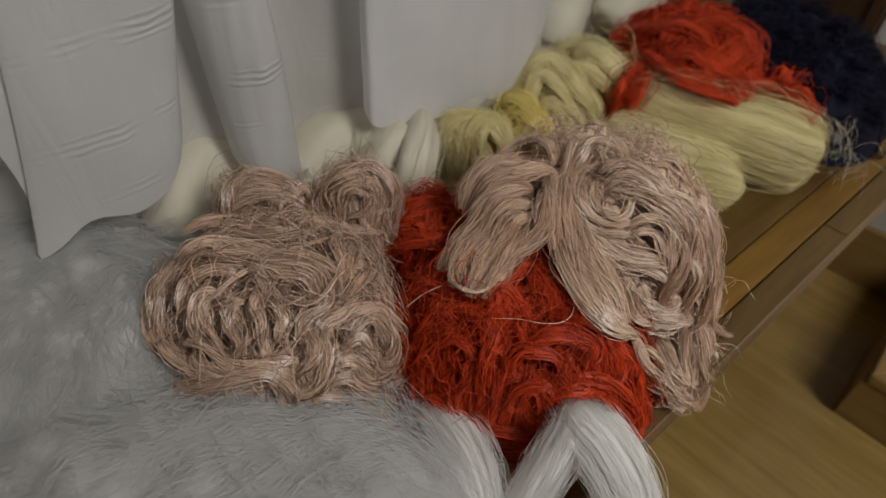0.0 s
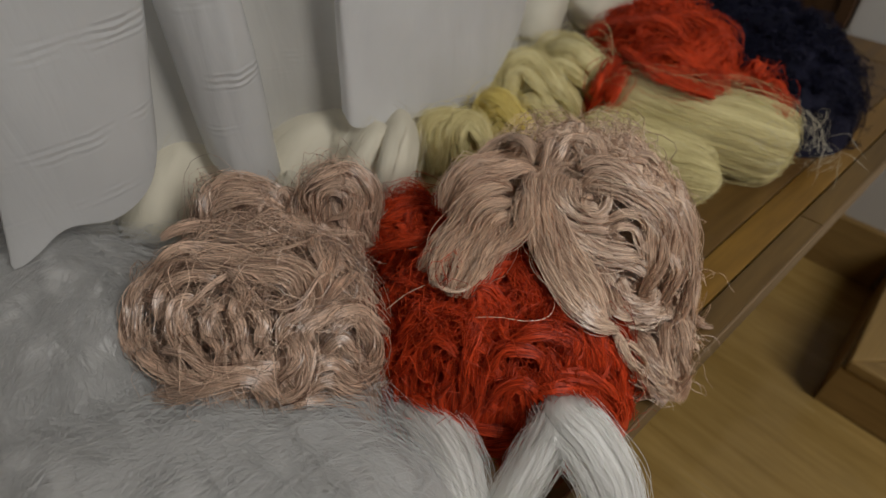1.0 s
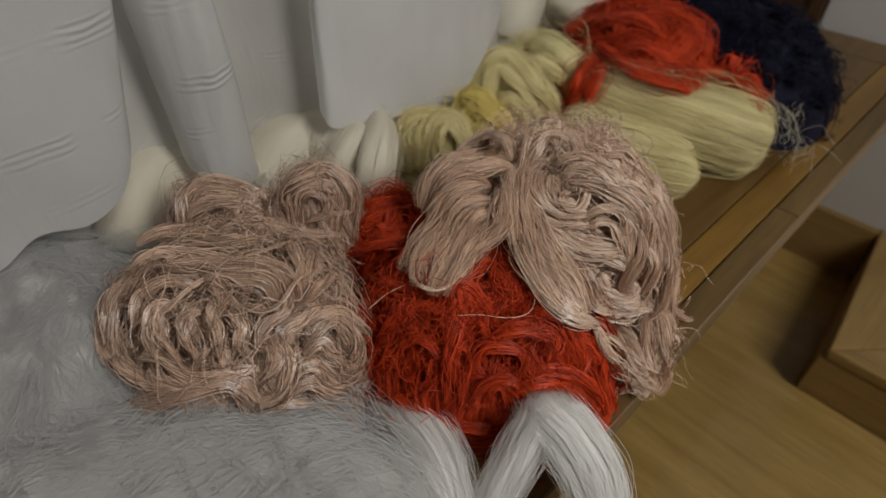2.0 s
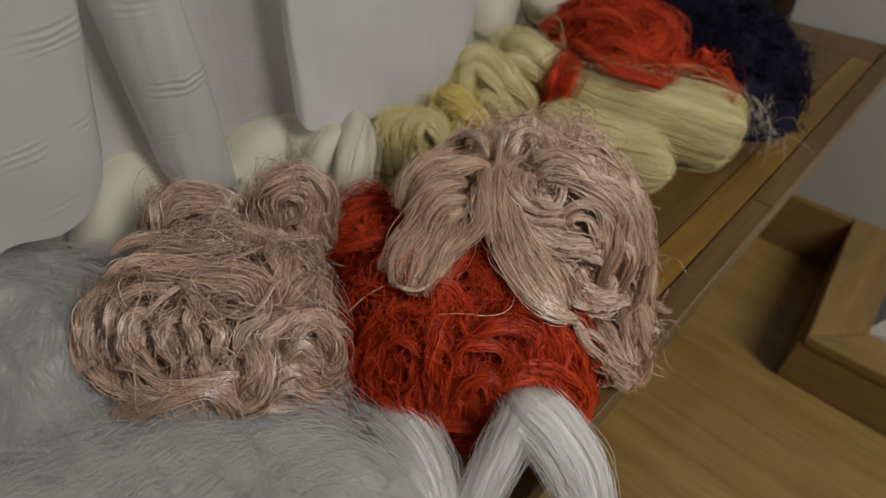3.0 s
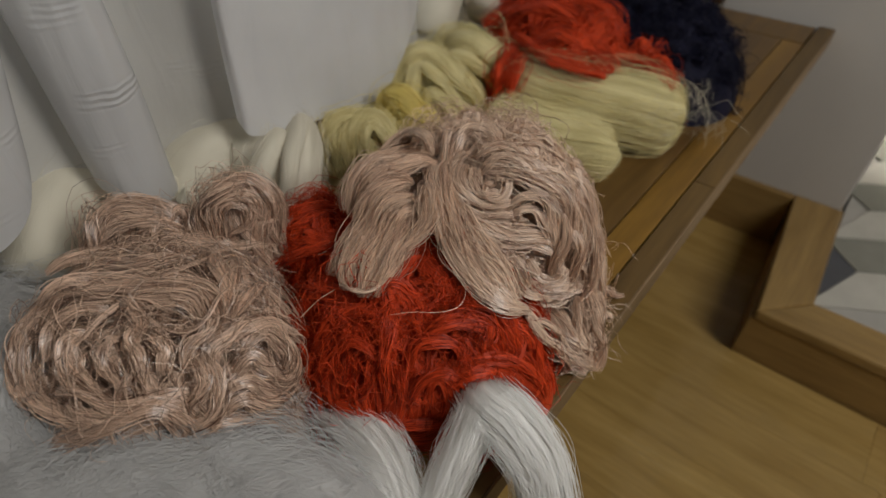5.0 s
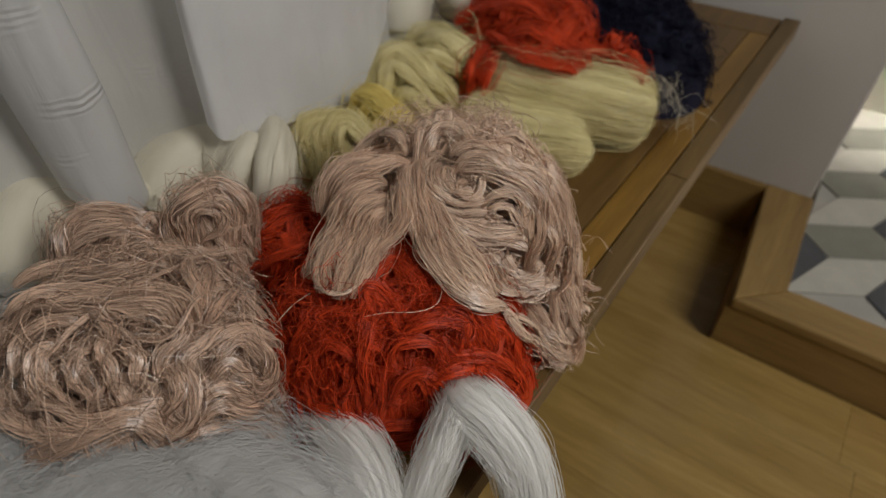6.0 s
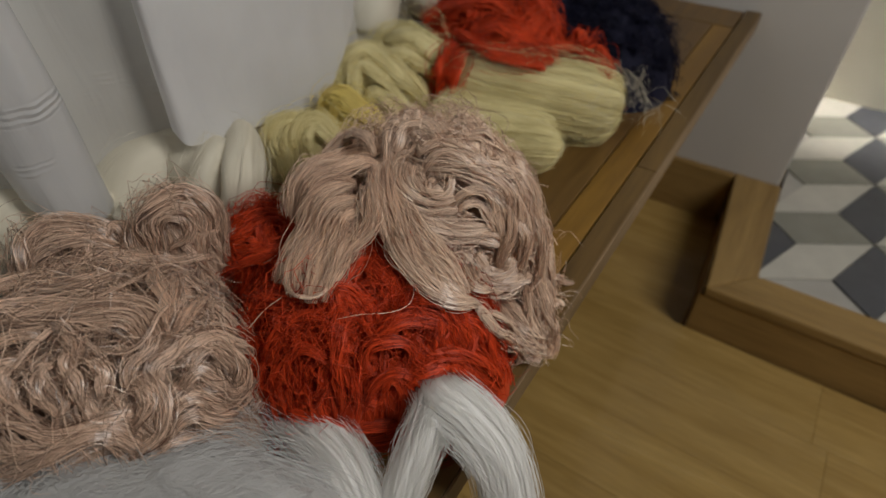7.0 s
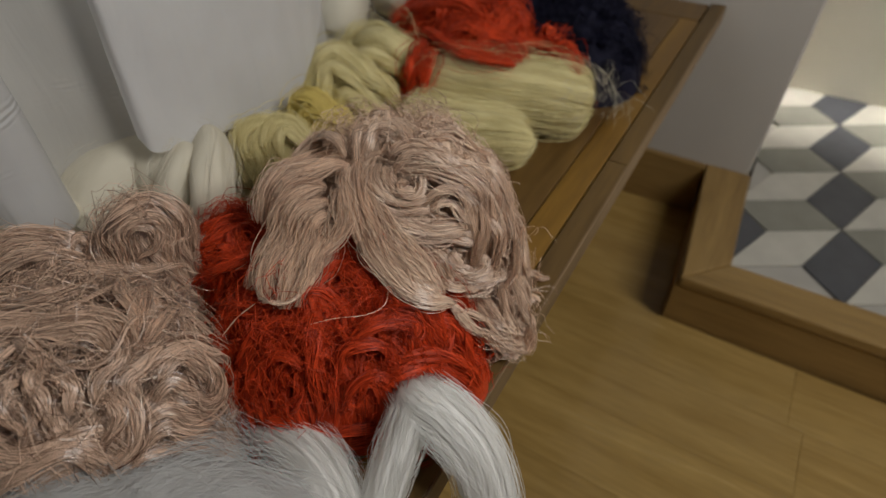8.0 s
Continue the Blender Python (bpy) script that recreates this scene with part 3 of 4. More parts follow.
    for kw in field:
        got, more = random_locks(heaps, seed=seed + len(groups), rough=rough, **kw)
        groups += got
        bodies += more
    tagged(part("tangle", tubes("tangle", groups, radius), mat, o), kind="stuff")
    if frizz:
        thin, _ = random_locks(heaps, seed=seed + 5, rough=rough, skin=0.0, **frizz)
        tagged(part("frizz", tubes("frizz", thin, radius * 0.95), mat, o), kind="stuff")
    if bodies:
        tagged(part("curl", skins("curl", bodies), mat, o), kind="stuff")
    if fly:
        tagged(part("loose_fibre", tubes("loose_fibre", [flyaways(heaps, fly, seed, reach)], fly_radius), mat, o), kind="stuff")
    return o


# Hank in the browner pink whose colour also carries shade between the locks.
pink_hank = heap_thing("pink_yarn_hank", "pink_hank", BROWN_PINK_SHADED, "tangled browner pink silk yarn hank lying on white fleece, colour darkened for shade", "yarn hank", 11, 0.010, 0.026,
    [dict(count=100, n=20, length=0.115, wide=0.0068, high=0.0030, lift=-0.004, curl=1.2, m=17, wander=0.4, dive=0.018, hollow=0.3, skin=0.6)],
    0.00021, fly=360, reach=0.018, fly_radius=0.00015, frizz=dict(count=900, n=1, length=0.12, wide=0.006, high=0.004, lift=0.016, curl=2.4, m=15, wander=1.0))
lock(pink_hank, BROWN_PINK_SHADED, [(-0.258, 0.241, 0.596), (-0.242, 0.256, 0.601), (-0.221, 0.271, 0.602), (-0.201, 0.285, 0.601), (-0.182, 0.296, 0.597), (-0.167, 0.292, 0.591)], 0.0109, 0.0054, 180)
lock(pink_hank, BROWN_PINK_SHADED, [(-0.218, 0.187, 0.539), (-0.191, 0.2, 0.554), (-0.172, 0.221, 0.567), (-0.161, 0.237, 0.57), (-0.152, 0.245, 0.564), (-0.145, 0.25, 0.551)], 0.0071, 0.0035, 126)
lock(pink_hank, BROWN_PINK_SHADED, [(-0.148, 0.244, 0.551), (-0.142, 0.258, 0.551), (-0.144, 0.269, 0.564), (-0.152, 0.273, 0.578), (-0.163, 0.27, 0.588)], 0.0062, 0.0031, 126)
lock(pink_hank, BROWN_PINK_SHADED, [(-0.15, 0.248, 0.561), (-0.148, 0.263, 0.568), (-0.154, 0.268, 0.579), (-0.161, 0.263, 0.586)], 0.0035, 0.0017, 72)
lock(pink_hank, BROWN_PINK_SHADED, [(-0.158, 0.292, 0.583), (-0.159, 0.312, 0.577), (-0.157, 0.329, 0.556), (-0.153, 0.336, 0.524), (-0.143, 0.326, 0.509), (-0.134, 0.305, 0.516)], 0.0061, 0.0030, 126)
lock(pink_hank, BROWN_PINK_SHADED, [(-0.151, 0.293, 0.576), (-0.153, 0.312, 0.57), (-0.148, 0.319, 0.553), (-0.142, 0.318, 0.536), (-0.137, 0.307, 0.531), (-0.135, 0.291, 0.538)], 0.0061, 0.0030, 126)
lock(pink_hank, BROWN_PINK_SHADED, [(-0.146, 0.284, 0.569), (-0.146, 0.297, 0.566), (-0.14, 0.301, 0.552), (-0.138, 0.308, 0.536), (-0.145, 0.327, 0.522)], 0.0048, 0.0024, 99)
lock(pink_hank, BROWN_PINK_SHADED, [(-0.144, 0.272, 0.564), (-0.14, 0.286, 0.558), (-0.135, 0.295, 0.537), (-0.134, 0.306, 0.509)], 0.0061, 0.0030, 126)
lock(pink_hank, BROWN_PINK_SHADED, [(-0.141, 0.262, 0.552), (-0.138, 0.28, 0.55), (-0.133, 0.292, 0.526), (-0.132, 0.301, 0.506)], 0.0062, 0.0031, 126)
lock(pink_hank, BROWN_PINK_SHADED, [(-0.143, 0.253, 0.547), (-0.135, 0.272, 0.535), (-0.132, 0.294, 0.509)], 0.0045, 0.0022, 90)
lock(pink_hank, BROWN_PINK_SHADED, [(-0.262, 0.34, 0.568), (-0.265, 0.346, 0.591), (-0.257, 0.361, 0.608), (-0.253, 0.384, 0.606), (-0.236, 0.392, 0.592), (-0.233, 0.385, 0.561)], 0.0076, 0.0038, 126)
lock(pink_hank, BROWN_PINK_SHADED, [(-0.252, 0.345, 0.571), (-0.255, 0.35, 0.592), (-0.251, 0.361, 0.603), (-0.245, 0.376, 0.6), (-0.238, 0.38, 0.584), (-0.233, 0.37, 0.567)], 0.0064, 0.0032, 108)
lock(pink_hank, BROWN_PINK_SHADED, [(-0.251, 0.354, 0.594), (-0.247, 0.363, 0.599), (-0.24, 0.37, 0.591), (-0.239, 0.364, 0.58), (-0.246, 0.352, 0.58)], 0.0036, 0.0018, 63)
lock(pink_hank, BROWN_PINK_SHADED, [(-0.272, 0.326, 0.568), (-0.255, 0.342, 0.569), (-0.238, 0.358, 0.565), (-0.232, 0.377, 0.562)], 0.0049, 0.0025, 81)
lock(pink_hank, BROWN_PINK_SHADED, [(-0.313, 0.28, 0.579), (-0.32, 0.295, 0.592), (-0.315, 0.314, 0.595), (-0.293, 0.332, 0.587), (-0.281, 0.339, 0.572)], 0.0079, 0.0040, 126)
lock(pink_hank, BROWN_PINK_SHADED, [(-0.311, 0.285, 0.584), (-0.3, 0.301, 0.591), (-0.289, 0.32, 0.589), (-0.28, 0.334, 0.576)], 0.0067, 0.0034, 108)
lock(pink_hank, BROWN_PINK_SHADED, [(-0.281, 0.31, 0.586), (-0.284, 0.319, 0.59), (-0.288, 0.329, 0.591)], 0.0022, 0.0011, 36)
lock(pink_hank, BROWN_PINK_SHADED, [(-0.288, 0.328, 0.586), (-0.286, 0.34, 0.589), (-0.278, 0.341, 0.581), (-0.277, 0.33, 0.574)], 0.0044, 0.0022, 72)
lock(pink_hank, BROWN_PINK_SHADED, [(-0.31, 0.276, 0.571), (-0.286, 0.302, 0.582), (-0.275, 0.329, 0.572), (-0.251, 0.346, 0.571), (-0.239, 0.353, 0.558), (-0.188, 0.328, 0.585)], 0.0079, 0.0040, 126)
lock(pink_hank, BROWN_PINK_SHADED, [(-0.311, 0.245, 0.584), (-0.306, 0.264, 0.582), (-0.296, 0.285, 0.574), (-0.244, 0.294, 0.599)], 0.0055, 0.0028, 90)
lock(pink_hank, BROWN_PINK_SHADED, [(-0.314, 0.244, 0.566), (-0.309, 0.274, 0.565), (-0.244, 0.282, 0.6), (-0.232, 0.301, 0.599), (-0.266, 0.338, 0.564)], 0.0057, 0.0028, 90)
lock(pink_hank, BROWN_PINK_SHADED, [(-0.245, 0.348, 0.566), (-0.204, 0.319, 0.598), (-0.187, 0.314, 0.597), (-0.173, 0.311, 0.593)], 0.0043, 0.0021, 72)
lock(pink_hank, BROWN_PINK_SHADED, [(-0.238, 0.355, 0.563), (-0.199, 0.329, 0.59), (-0.182, 0.316, 0.593), (-0.172, 0.3, 0.595)], 0.0043, 0.0021, 72)
lock(pink_hank, BROWN_PINK_SHADED, [(-0.234, 0.365, 0.562), (-0.23, 0.366, 0.539), (-0.177, 0.326, 0.582), (-0.169, 0.305, 0.589)], 0.0048, 0.0024, 81)
lock(pink_hank, BROWN_PINK_SHADED, [(-0.228, 0.369, 0.527), (-0.172, 0.32, 0.588), (-0.163, 0.3, 0.592)], 0.0034, 0.0017, 54)
lock(pink_hank, BROWN_PINK_SHADED, [(-0.254, 0.228, 0.608), (-0.252, 0.247, 0.608), (-0.244, 0.261, 0.601), (-0.228, 0.274, 0.602)], 0.0043, 0.0022, 81)
lock(pink_hank, BROWN_PINK_SHADED, [(-0.255, 0.22, 0.589), (-0.253, 0.239, 0.597), (-0.237, 0.254, 0.601), (-0.21, 0.268, 0.602)], 0.0050, 0.0025, 90)
lock(pink_hank, BROWN_PINK_SHADED, [(-0.236, 0.192, 0.561), (-0.251, 0.204, 0.578), (-0.265, 0.22, 0.585), (-0.269, 0.238, 0.592)], 0.0060, 0.0030, 108)
lock(pink_hank, BROWN_PINK_SHADED, [(-0.226, 0.188, 0.548), (-0.245, 0.193, 0.562), (-0.265, 0.208, 0.575), (-0.272, 0.221, 0.584)], 0.0050, 0.0025, 90)
lock(pink_hank, BROWN_PINK_SHADED, [(-0.225, 0.213, 0.589), (-0.236, 0.224, 0.595), (-0.232, 0.24, 0.6), (-0.219, 0.255, 0.602)], 0.0042, 0.0021, 81)
lock(pink_hank, BROWN_PINK_SHADED, [(-0.217, 0.259, 0.607), (-0.2, 0.263, 0.606), (-0.186, 0.259, 0.603), (-0.184, 0.248, 0.601)], 0.0036, 0.0018, 72)
lock(pink_hank, BROWN_PINK_SHADED, [(-0.184, 0.221, 0.584), (-0.196, 0.22, 0.591), (-0.205, 0.224, 0.597), (-0.212, 0.234, 0.602)], 0.0031, 0.0015, 63)
lock(pink_hank, BROWN_PINK_SHADED, [(-0.175, 0.23, 0.585), (-0.186, 0.231, 0.594), (-0.192, 0.239, 0.6), (-0.194, 0.247, 0.602)], 0.0030, 0.0015, 63)
lock(pink_hank, BROWN_PINK_SHADED, [(-0.168, 0.241, 0.586), (-0.174, 0.247, 0.594), (-0.184, 0.248, 0.6), (-0.19, 0.259, 0.603)], 0.0030, 0.0015, 63)
lock(pink_hank, BROWN_PINK_SHADED, [(-0.164, 0.251, 0.588), (-0.168, 0.26, 0.594), (-0.176, 0.259, 0.599), (-0.182, 0.255, 0.6)], 0.0030, 0.0015, 63)
lock(pink_hank, BROWN_PINK_SHADED, [(-0.158, 0.262, 0.586), (-0.161, 0.272, 0.591), (-0.162, 0.284, 0.592), (-0.169, 0.292, 0.596)], 0.0034, 0.0017, 72)
lock(pink_hank, BROWN_PINK_SHADED, [(-0.196, 0.213, 0.585), (-0.209, 0.217, 0.593), (-0.215, 0.225, 0.599), (-0.209, 0.237, 0.603)], 0.0031, 0.0016, 63)
lock(pink_hank, BROWN_PINK_SHADED, [(-0.152, 0.272, 0.581), (-0.154, 0.28, 0.585), (-0.154, 0.292, 0.584), (-0.16, 0.309, 0.584)], 0.0034, 0.0017, 72)
lock(pink_hank, BROWN_PINK_SHADED, [(-0.212, 0.204, 0.578), (-0.194, 0.214, 0.581), (-0.178, 0.221, 0.575), (-0.163, 0.235, 0.572), (-0.154, 0.256, 0.575)], 0.0037, 0.0019, 72)
lock(pink_hank, BROWN_PINK_SHADED, [(-0.188, 0.218, 0.58), (-0.178, 0.219, 0.572), (-0.164, 0.231, 0.569), (-0.156, 0.249, 0.573)], 0.0036, 0.0018, 72)
lock(pink_hank, BROWN_PINK_SHADED, [(-0.231, 0.195, 0.568), (-0.212, 0.197, 0.566), (-0.195, 0.202, 0.563), (-0.177, 0.215, 0.564)], 0.0044, 0.0022, 81)
lock(pink_hank, BROWN_PINK_SHADED, [(-0.24, 0.183, 0.539), (-0.227, 0.183, 0.528), (-0.195, 0.195, 0.544)], 0.0052, 0.0026, 90)
lock(pink_hank, BROWN_PINK_SHADED, [(-0.201, 0.206, 0.575), (-0.189, 0.208, 0.569), (-0.172, 0.22, 0.566)], 0.0037, 0.0018, 72)
lock(pink_hank, BROWN_PINK_SHADED, [(-0.224, 0.212, 0.592), (-0.207, 0.229, 0.6), (-0.208, 0.246, 0.605), (-0.209, 0.266, 0.606), (-0.19, 0.276, 0.604)], 0.0012, 0.0006, 22)
lock(pink_hank, BROWN_PINK_SHADED, [(-0.25, 0.227, 0.598), (-0.235, 0.254, 0.605), (-0.216, 0.273, 0.606), (-0.208, 0.307, 0.603), (-0.233, 0.365, 0.56)], 0.0010, 0.0005, 18)
lock(pink_hank, BROWN_PINK_SHADED, [(-0.185, 0.265, 0.603), (-0.168, 0.272, 0.596), (-0.166, 0.289, 0.595), (-0.178, 0.309, 0.596), (-0.23, 0.365, 0.537)], 0.0009, 0.0004, 18)

pink_heap = heap_thing("pink_yarn_heap", "pink_heap", PINK, "loose pale pink silk yarn heaped over red yarn", "yarn hank", 23, 0.009, 0.022,
    [dict(count=130, n=20, length=0.11, wide=0.0062, high=0.0028, lift=0.005, curl=1.8, m=17, wander=0.4, dive=0.018, hollow=0.3, skin=0.6)],
    0.00022, fly=330, reach=0.016, fly_radius=0.00015, frizz=dict(count=1100, n=1, length=0.11, wide=0.006, high=0.004, lift=0.016, curl=3.0, m=13, wander=1.0))
lock(pink_heap, PINK, [(-0.133, 0.496, 0.605), (-0.108, 0.486, 0.581), (-0.082, 0.496, 0.57), (-0.06, 0.518, 0.566)], 0.0145, 0.0072, 180)
lock(pink_heap, PINK, [(-0.118, 0.51, 0.612), (-0.087, 0.526, 0.605), (-0.061, 0.541, 0.581), (-0.038, 0.53, 0.556)], 0.0144, 0.0072, 180)
lock(pink_heap, PINK, [(-0.079, 0.491, 0.551), (-0.054, 0.493, 0.531), (-0.033, 0.514, 0.533)], 0.0137, 0.0069, 180)
lock(pink_heap, PINK, [(-0.168, 0.5, 0.602), (-0.203, 0.496, 0.576), (-0.18, 0.436, 0.6), (-0.178, 0.421, 0.589)], 0.0141, 0.0070, 180)
lock(pink_heap, PINK, [(-0.146, 0.454, 0.602), (-0.148, 0.427, 0.589), (-0.148, 0.405, 0.57), (-0.135, 0.38, 0.57)], 0.0119, 0.0059, 180)
lock(pink_heap, PINK, [(-0.137, 0.448, 0.598), (-0.136, 0.428, 0.582), (-0.128, 0.401, 0.573), (-0.121, 0.383, 0.572)], 0.0107, 0.0054, 180)
lock(pink_heap, PINK, [(-0.145, 0.494, 0.605), (-0.116, 0.467, 0.587), (-0.081, 0.454, 0.574), (-0.044, 0.448, 0.562)], 0.0136, 0.0068, 180)
lock(pink_heap, PINK, [(-0.043, 0.494, 0.506), (-0.019, 0.489, 0.498), (0.003, 0.506, 0.459)], 0.0133, 0.0067, 180)
lock(pink_heap, PINK, [(-0.164, 0.501, 0.613), (-0.198, 0.496, 0.592), (-0.19, 0.454, 0.611), (-0.187, 0.432, 0.606), (-0.182, 0.419, 0.596)], 0.0075, 0.0037, 126)
lock(pink_heap, PINK, [(-0.156, 0.494, 0.609), (-0.164, 0.466, 0.613), (-0.171, 0.442, 0.613), (-0.174, 0.423, 0.602)], 0.0074, 0.0037, 126)
lock(pink_heap, PINK, [(-0.149, 0.459, 0.613), (-0.159, 0.436, 0.61), (-0.164, 0.416, 0.589), (-0.165, 0.395, 0.573), (-0.157, 0.377, 0.574)], 0.0064, 0.0032, 117)
lock(pink_heap, PINK, [(-0.141, 0.451, 0.61), (-0.151, 0.43, 0.604), (-0.156, 0.415, 0.585), (-0.147, 0.389, 0.58), (-0.135, 0.371, 0.578)], 0.0068, 0.0034, 126)
lock(pink_heap, PINK, [(-0.136, 0.443, 0.605), (-0.14, 0.428, 0.595), (-0.139, 0.411, 0.582), (-0.128, 0.387, 0.582), (-0.12, 0.373, 0.58)], 0.0067, 0.0033, 126)
lock(pink_heap, PINK, [(-0.127, 0.443, 0.598), (-0.131, 0.429, 0.587), (-0.125, 0.411, 0.584), (-0.115, 0.388, 0.583), (-0.112, 0.378, 0.581)], 0.0057, 0.0029, 108)
lock(pink_heap, PINK, [(-0.138, 0.467, 0.613), (-0.127, 0.449, 0.605), (-0.121, 0.441, 0.594), (-0.121, 0.429, 0.587), (-0.126, 0.417, 0.587)], 0.0059, 0.0029, 108)
lock(pink_heap, PINK, [(-0.15, 0.46, 0.613), (-0.162, 0.445, 0.613), (-0.169, 0.43, 0.608), (-0.173, 0.418, 0.595)], 0.0044, 0.0022, 81)
lock(pink_heap, PINK, [(-0.143, 0.371, 0.577), (-0.127, 0.37, 0.579), (-0.114, 0.376, 0.581), (-0.114, 0.389, 0.583)], 0.0014, 0.0007, 27)
lock(pink_heap, PINK, [(-0.155, 0.493, 0.608), (-0.132, 0.461, 0.607), (-0.119, 0.451, 0.594), (-0.107, 0.443, 0.581)], 0.0042, 0.0021, 72)
lock(pink_heap, PINK, [(-0.147, 0.496, 0.61), (-0.13, 0.47, 0.604), (-0.113, 0.46, 0.587), (-0.088, 0.442, 0.582), (-0.066, 0.429, 0.579), (-0.045, 0.435, 0.569)], 0.0068, 0.0034, 117)
lock(pink_heap, PINK, [(-0.146, 0.499, 0.613), (-0.136, 0.486, 0.598), (-0.113, 0.47, 0.587), (-0.088, 0.462, 0.575), (-0.054, 0.451, 0.571)], 0.0068, 0.0034, 117)
lock(pink_heap, PINK, [(-0.138, 0.497, 0.614), (-0.131, 0.486, 0.6), (-0.117, 0.481, 0.589), (-0.1, 0.488, 0.584), (-0.084, 0.502, 0.589)], 0.0067, 0.0033, 117)
lock(pink_heap, PINK, [(-0.131, 0.5, 0.616), (-0.125, 0.488, 0.603), (-0.113, 0.486, 0.593), (-0.099, 0.491, 0.59), (-0.088, 0.504, 0.597)], 0.0056, 0.0028, 99)
lock(pink_heap, PINK, [(-0.122, 0.5, 0.615), (-0.118, 0.492, 0.605), (-0.107, 0.491, 0.597), (-0.095, 0.5, 0.6)], 0.0041, 0.0020, 72)
lock(pink_heap, PINK, [(-0.123, 0.479, 0.598), (-0.109, 0.481, 0.578), (-0.09, 0.486, 0.567), (-0.071, 0.499, 0.561), (-0.051, 0.51, 0.562)], 0.0055, 0.0028, 99)
lock(pink_heap, PINK, [(-0.119, 0.466, 0.596), (-0.105, 0.467, 0.572), (-0.073, 0.449, 0.578), (-0.051, 0.442, 0.572), (-0.039, 0.443, 0.562)], 0.0069, 0.0034, 126)
lock(pink_heap, PINK, [(-0.114, 0.451, 0.586), (-0.087, 0.434, 0.583), (-0.063, 0.426, 0.578), (-0.042, 0.432, 0.567), (-0.035, 0.453, 0.554)], 0.0063, 0.0032, 117)
lock(pink_heap, PINK, [(-0.071, 0.446, 0.578), (-0.055, 0.434, 0.575), (-0.038, 0.441, 0.562)], 0.0047, 0.0023, 90)
lock(pink_heap, PINK, [(-0.116, 0.5, 0.612), (-0.107, 0.514, 0.618), (-0.09, 0.52, 0.613), (-0.077, 0.521, 0.601)], 0.0046, 0.0023, 81)
lock(pink_heap, PINK, [(-0.105, 0.501, 0.609), (-0.106, 0.494, 0.601), (-0.097, 0.494, 0.594), (-0.092, 0.503, 0.601), (-0.097, 0.511, 0.612)], 0.0030, 0.0015, 54)
lock(pink_heap, PINK, [(-0.091, 0.494, 0.586), (-0.082, 0.508, 0.596), (-0.073, 0.518, 0.594), (-0.062, 0.522, 0.58), (-0.051, 0.513, 0.566)], 0.0046, 0.0023, 81)
lock(pink_heap, PINK, [(-0.085, 0.499, 0.587), (-0.072, 0.512, 0.585), (-0.057, 0.512, 0.568)], 0.0041, 0.0020, 72)
lock(pink_heap, PINK, [(-0.079, 0.496, 0.572), (-0.066, 0.504, 0.564), (-0.052, 0.512, 0.565)], 0.0036, 0.0018, 63)
lock(pink_heap, PINK, [(-0.088, 0.529, 0.611), (-0.068, 0.546, 0.597), (-0.056, 0.551, 0.577), (-0.045, 0.53, 0.567)], 0.0052, 0.0026, 90)
lock(pink_heap, PINK, [(-0.077, 0.538, 0.605), (-0.062, 0.563, 0.585), (-0.046, 0.559, 0.573), (-0.037, 0.544, 0.56)], 0.0047, 0.0024, 81)
lock(pink_heap, PINK, [(-0.071, 0.525, 0.595), (-0.055, 0.528, 0.575), (-0.045, 0.515, 0.561), (-0.045, 0.502, 0.543)], 0.0047, 0.0023, 81)
lock(pink_heap, PINK, [(-0.042, 0.552, 0.57), (-0.027, 0.538, 0.547), (-0.021, 0.529, 0.519), (-0.024, 0.506, 0.514)], 0.0033, 0.0017, 54)
lock(pink_heap, PINK, [(-0.064, 0.497, 0.554), (-0.052, 0.495, 0.538), (-0.04, 0.503, 0.536), (-0.041, 0.511, 0.551)], 0.0042, 0.0021, 72)
lock(pink_heap, PINK, [(-0.07, 0.492, 0.545), (-0.042, 0.458, 0.561), (-0.04, 0.499, 0.519), (-0.027, 0.519, 0.526)], 0.0048, 0.0024, 81)
lock(pink_heap, PINK, [(-0.05, 0.529, 0.572), (-0.035, 0.526, 0.555), (-0.031, 0.518, 0.539), (-0.035, 0.507, 0.529)], 0.0048, 0.0024, 81)
lock(pink_heap, PINK, [(-0.034, 0.448, 0.556), (-0.022, 0.458, 0.522), (-0.01, 0.485, 0.475), (0.007, 0.487, 0.473)], 0.0052, 0.0026, 99)
lock(pink_heap, PINK, [(-0.022, 0.529, 0.521), (-0.004, 0.513, 0.506), (0.005, 0.515, 0.468), (0.008, 0.501, 0.457)], 0.0056, 0.0028, 90)
lock(pink_heap, PINK, [(-0.038, 0.498, 0.51), (-0.014, 0.49, 0.502), (-0.0, 0.498, 0.476)], 0.0050, 0.0025, 81)
lock(pink_heap, PINK, [(-0.026, 0.519, 0.519), (-0.014, 0.5, 0.508), (-0.003, 0.495, 0.491), (0.003, 0.507, 0.456)], 0.0045, 0.0022, 72)
lock(pink_heap, PINK, [(-0.029, 0.458, 0.542), (-0.013, 0.485, 0.492), (-0.0, 0.499, 0.456)], 0.0035, 0.0017, 63)
lock(pink_heap, PINK, [(-0.225, 0.495, 0.585), (-0.212, 0.517, 0.596), (-0.183, 0.509, 0.613), (-0.162, 0.499, 0.612)], 0.0053, 0.0026, 81)
lock(pink_heap, PINK, [(-0.148, 0.505, 0.617), (-0.148, 0.523, 0.624), (-0.133, 0.533, 0.625), (-0.113, 0.525, 0.621)], 0.0058, 0.0029, 99)
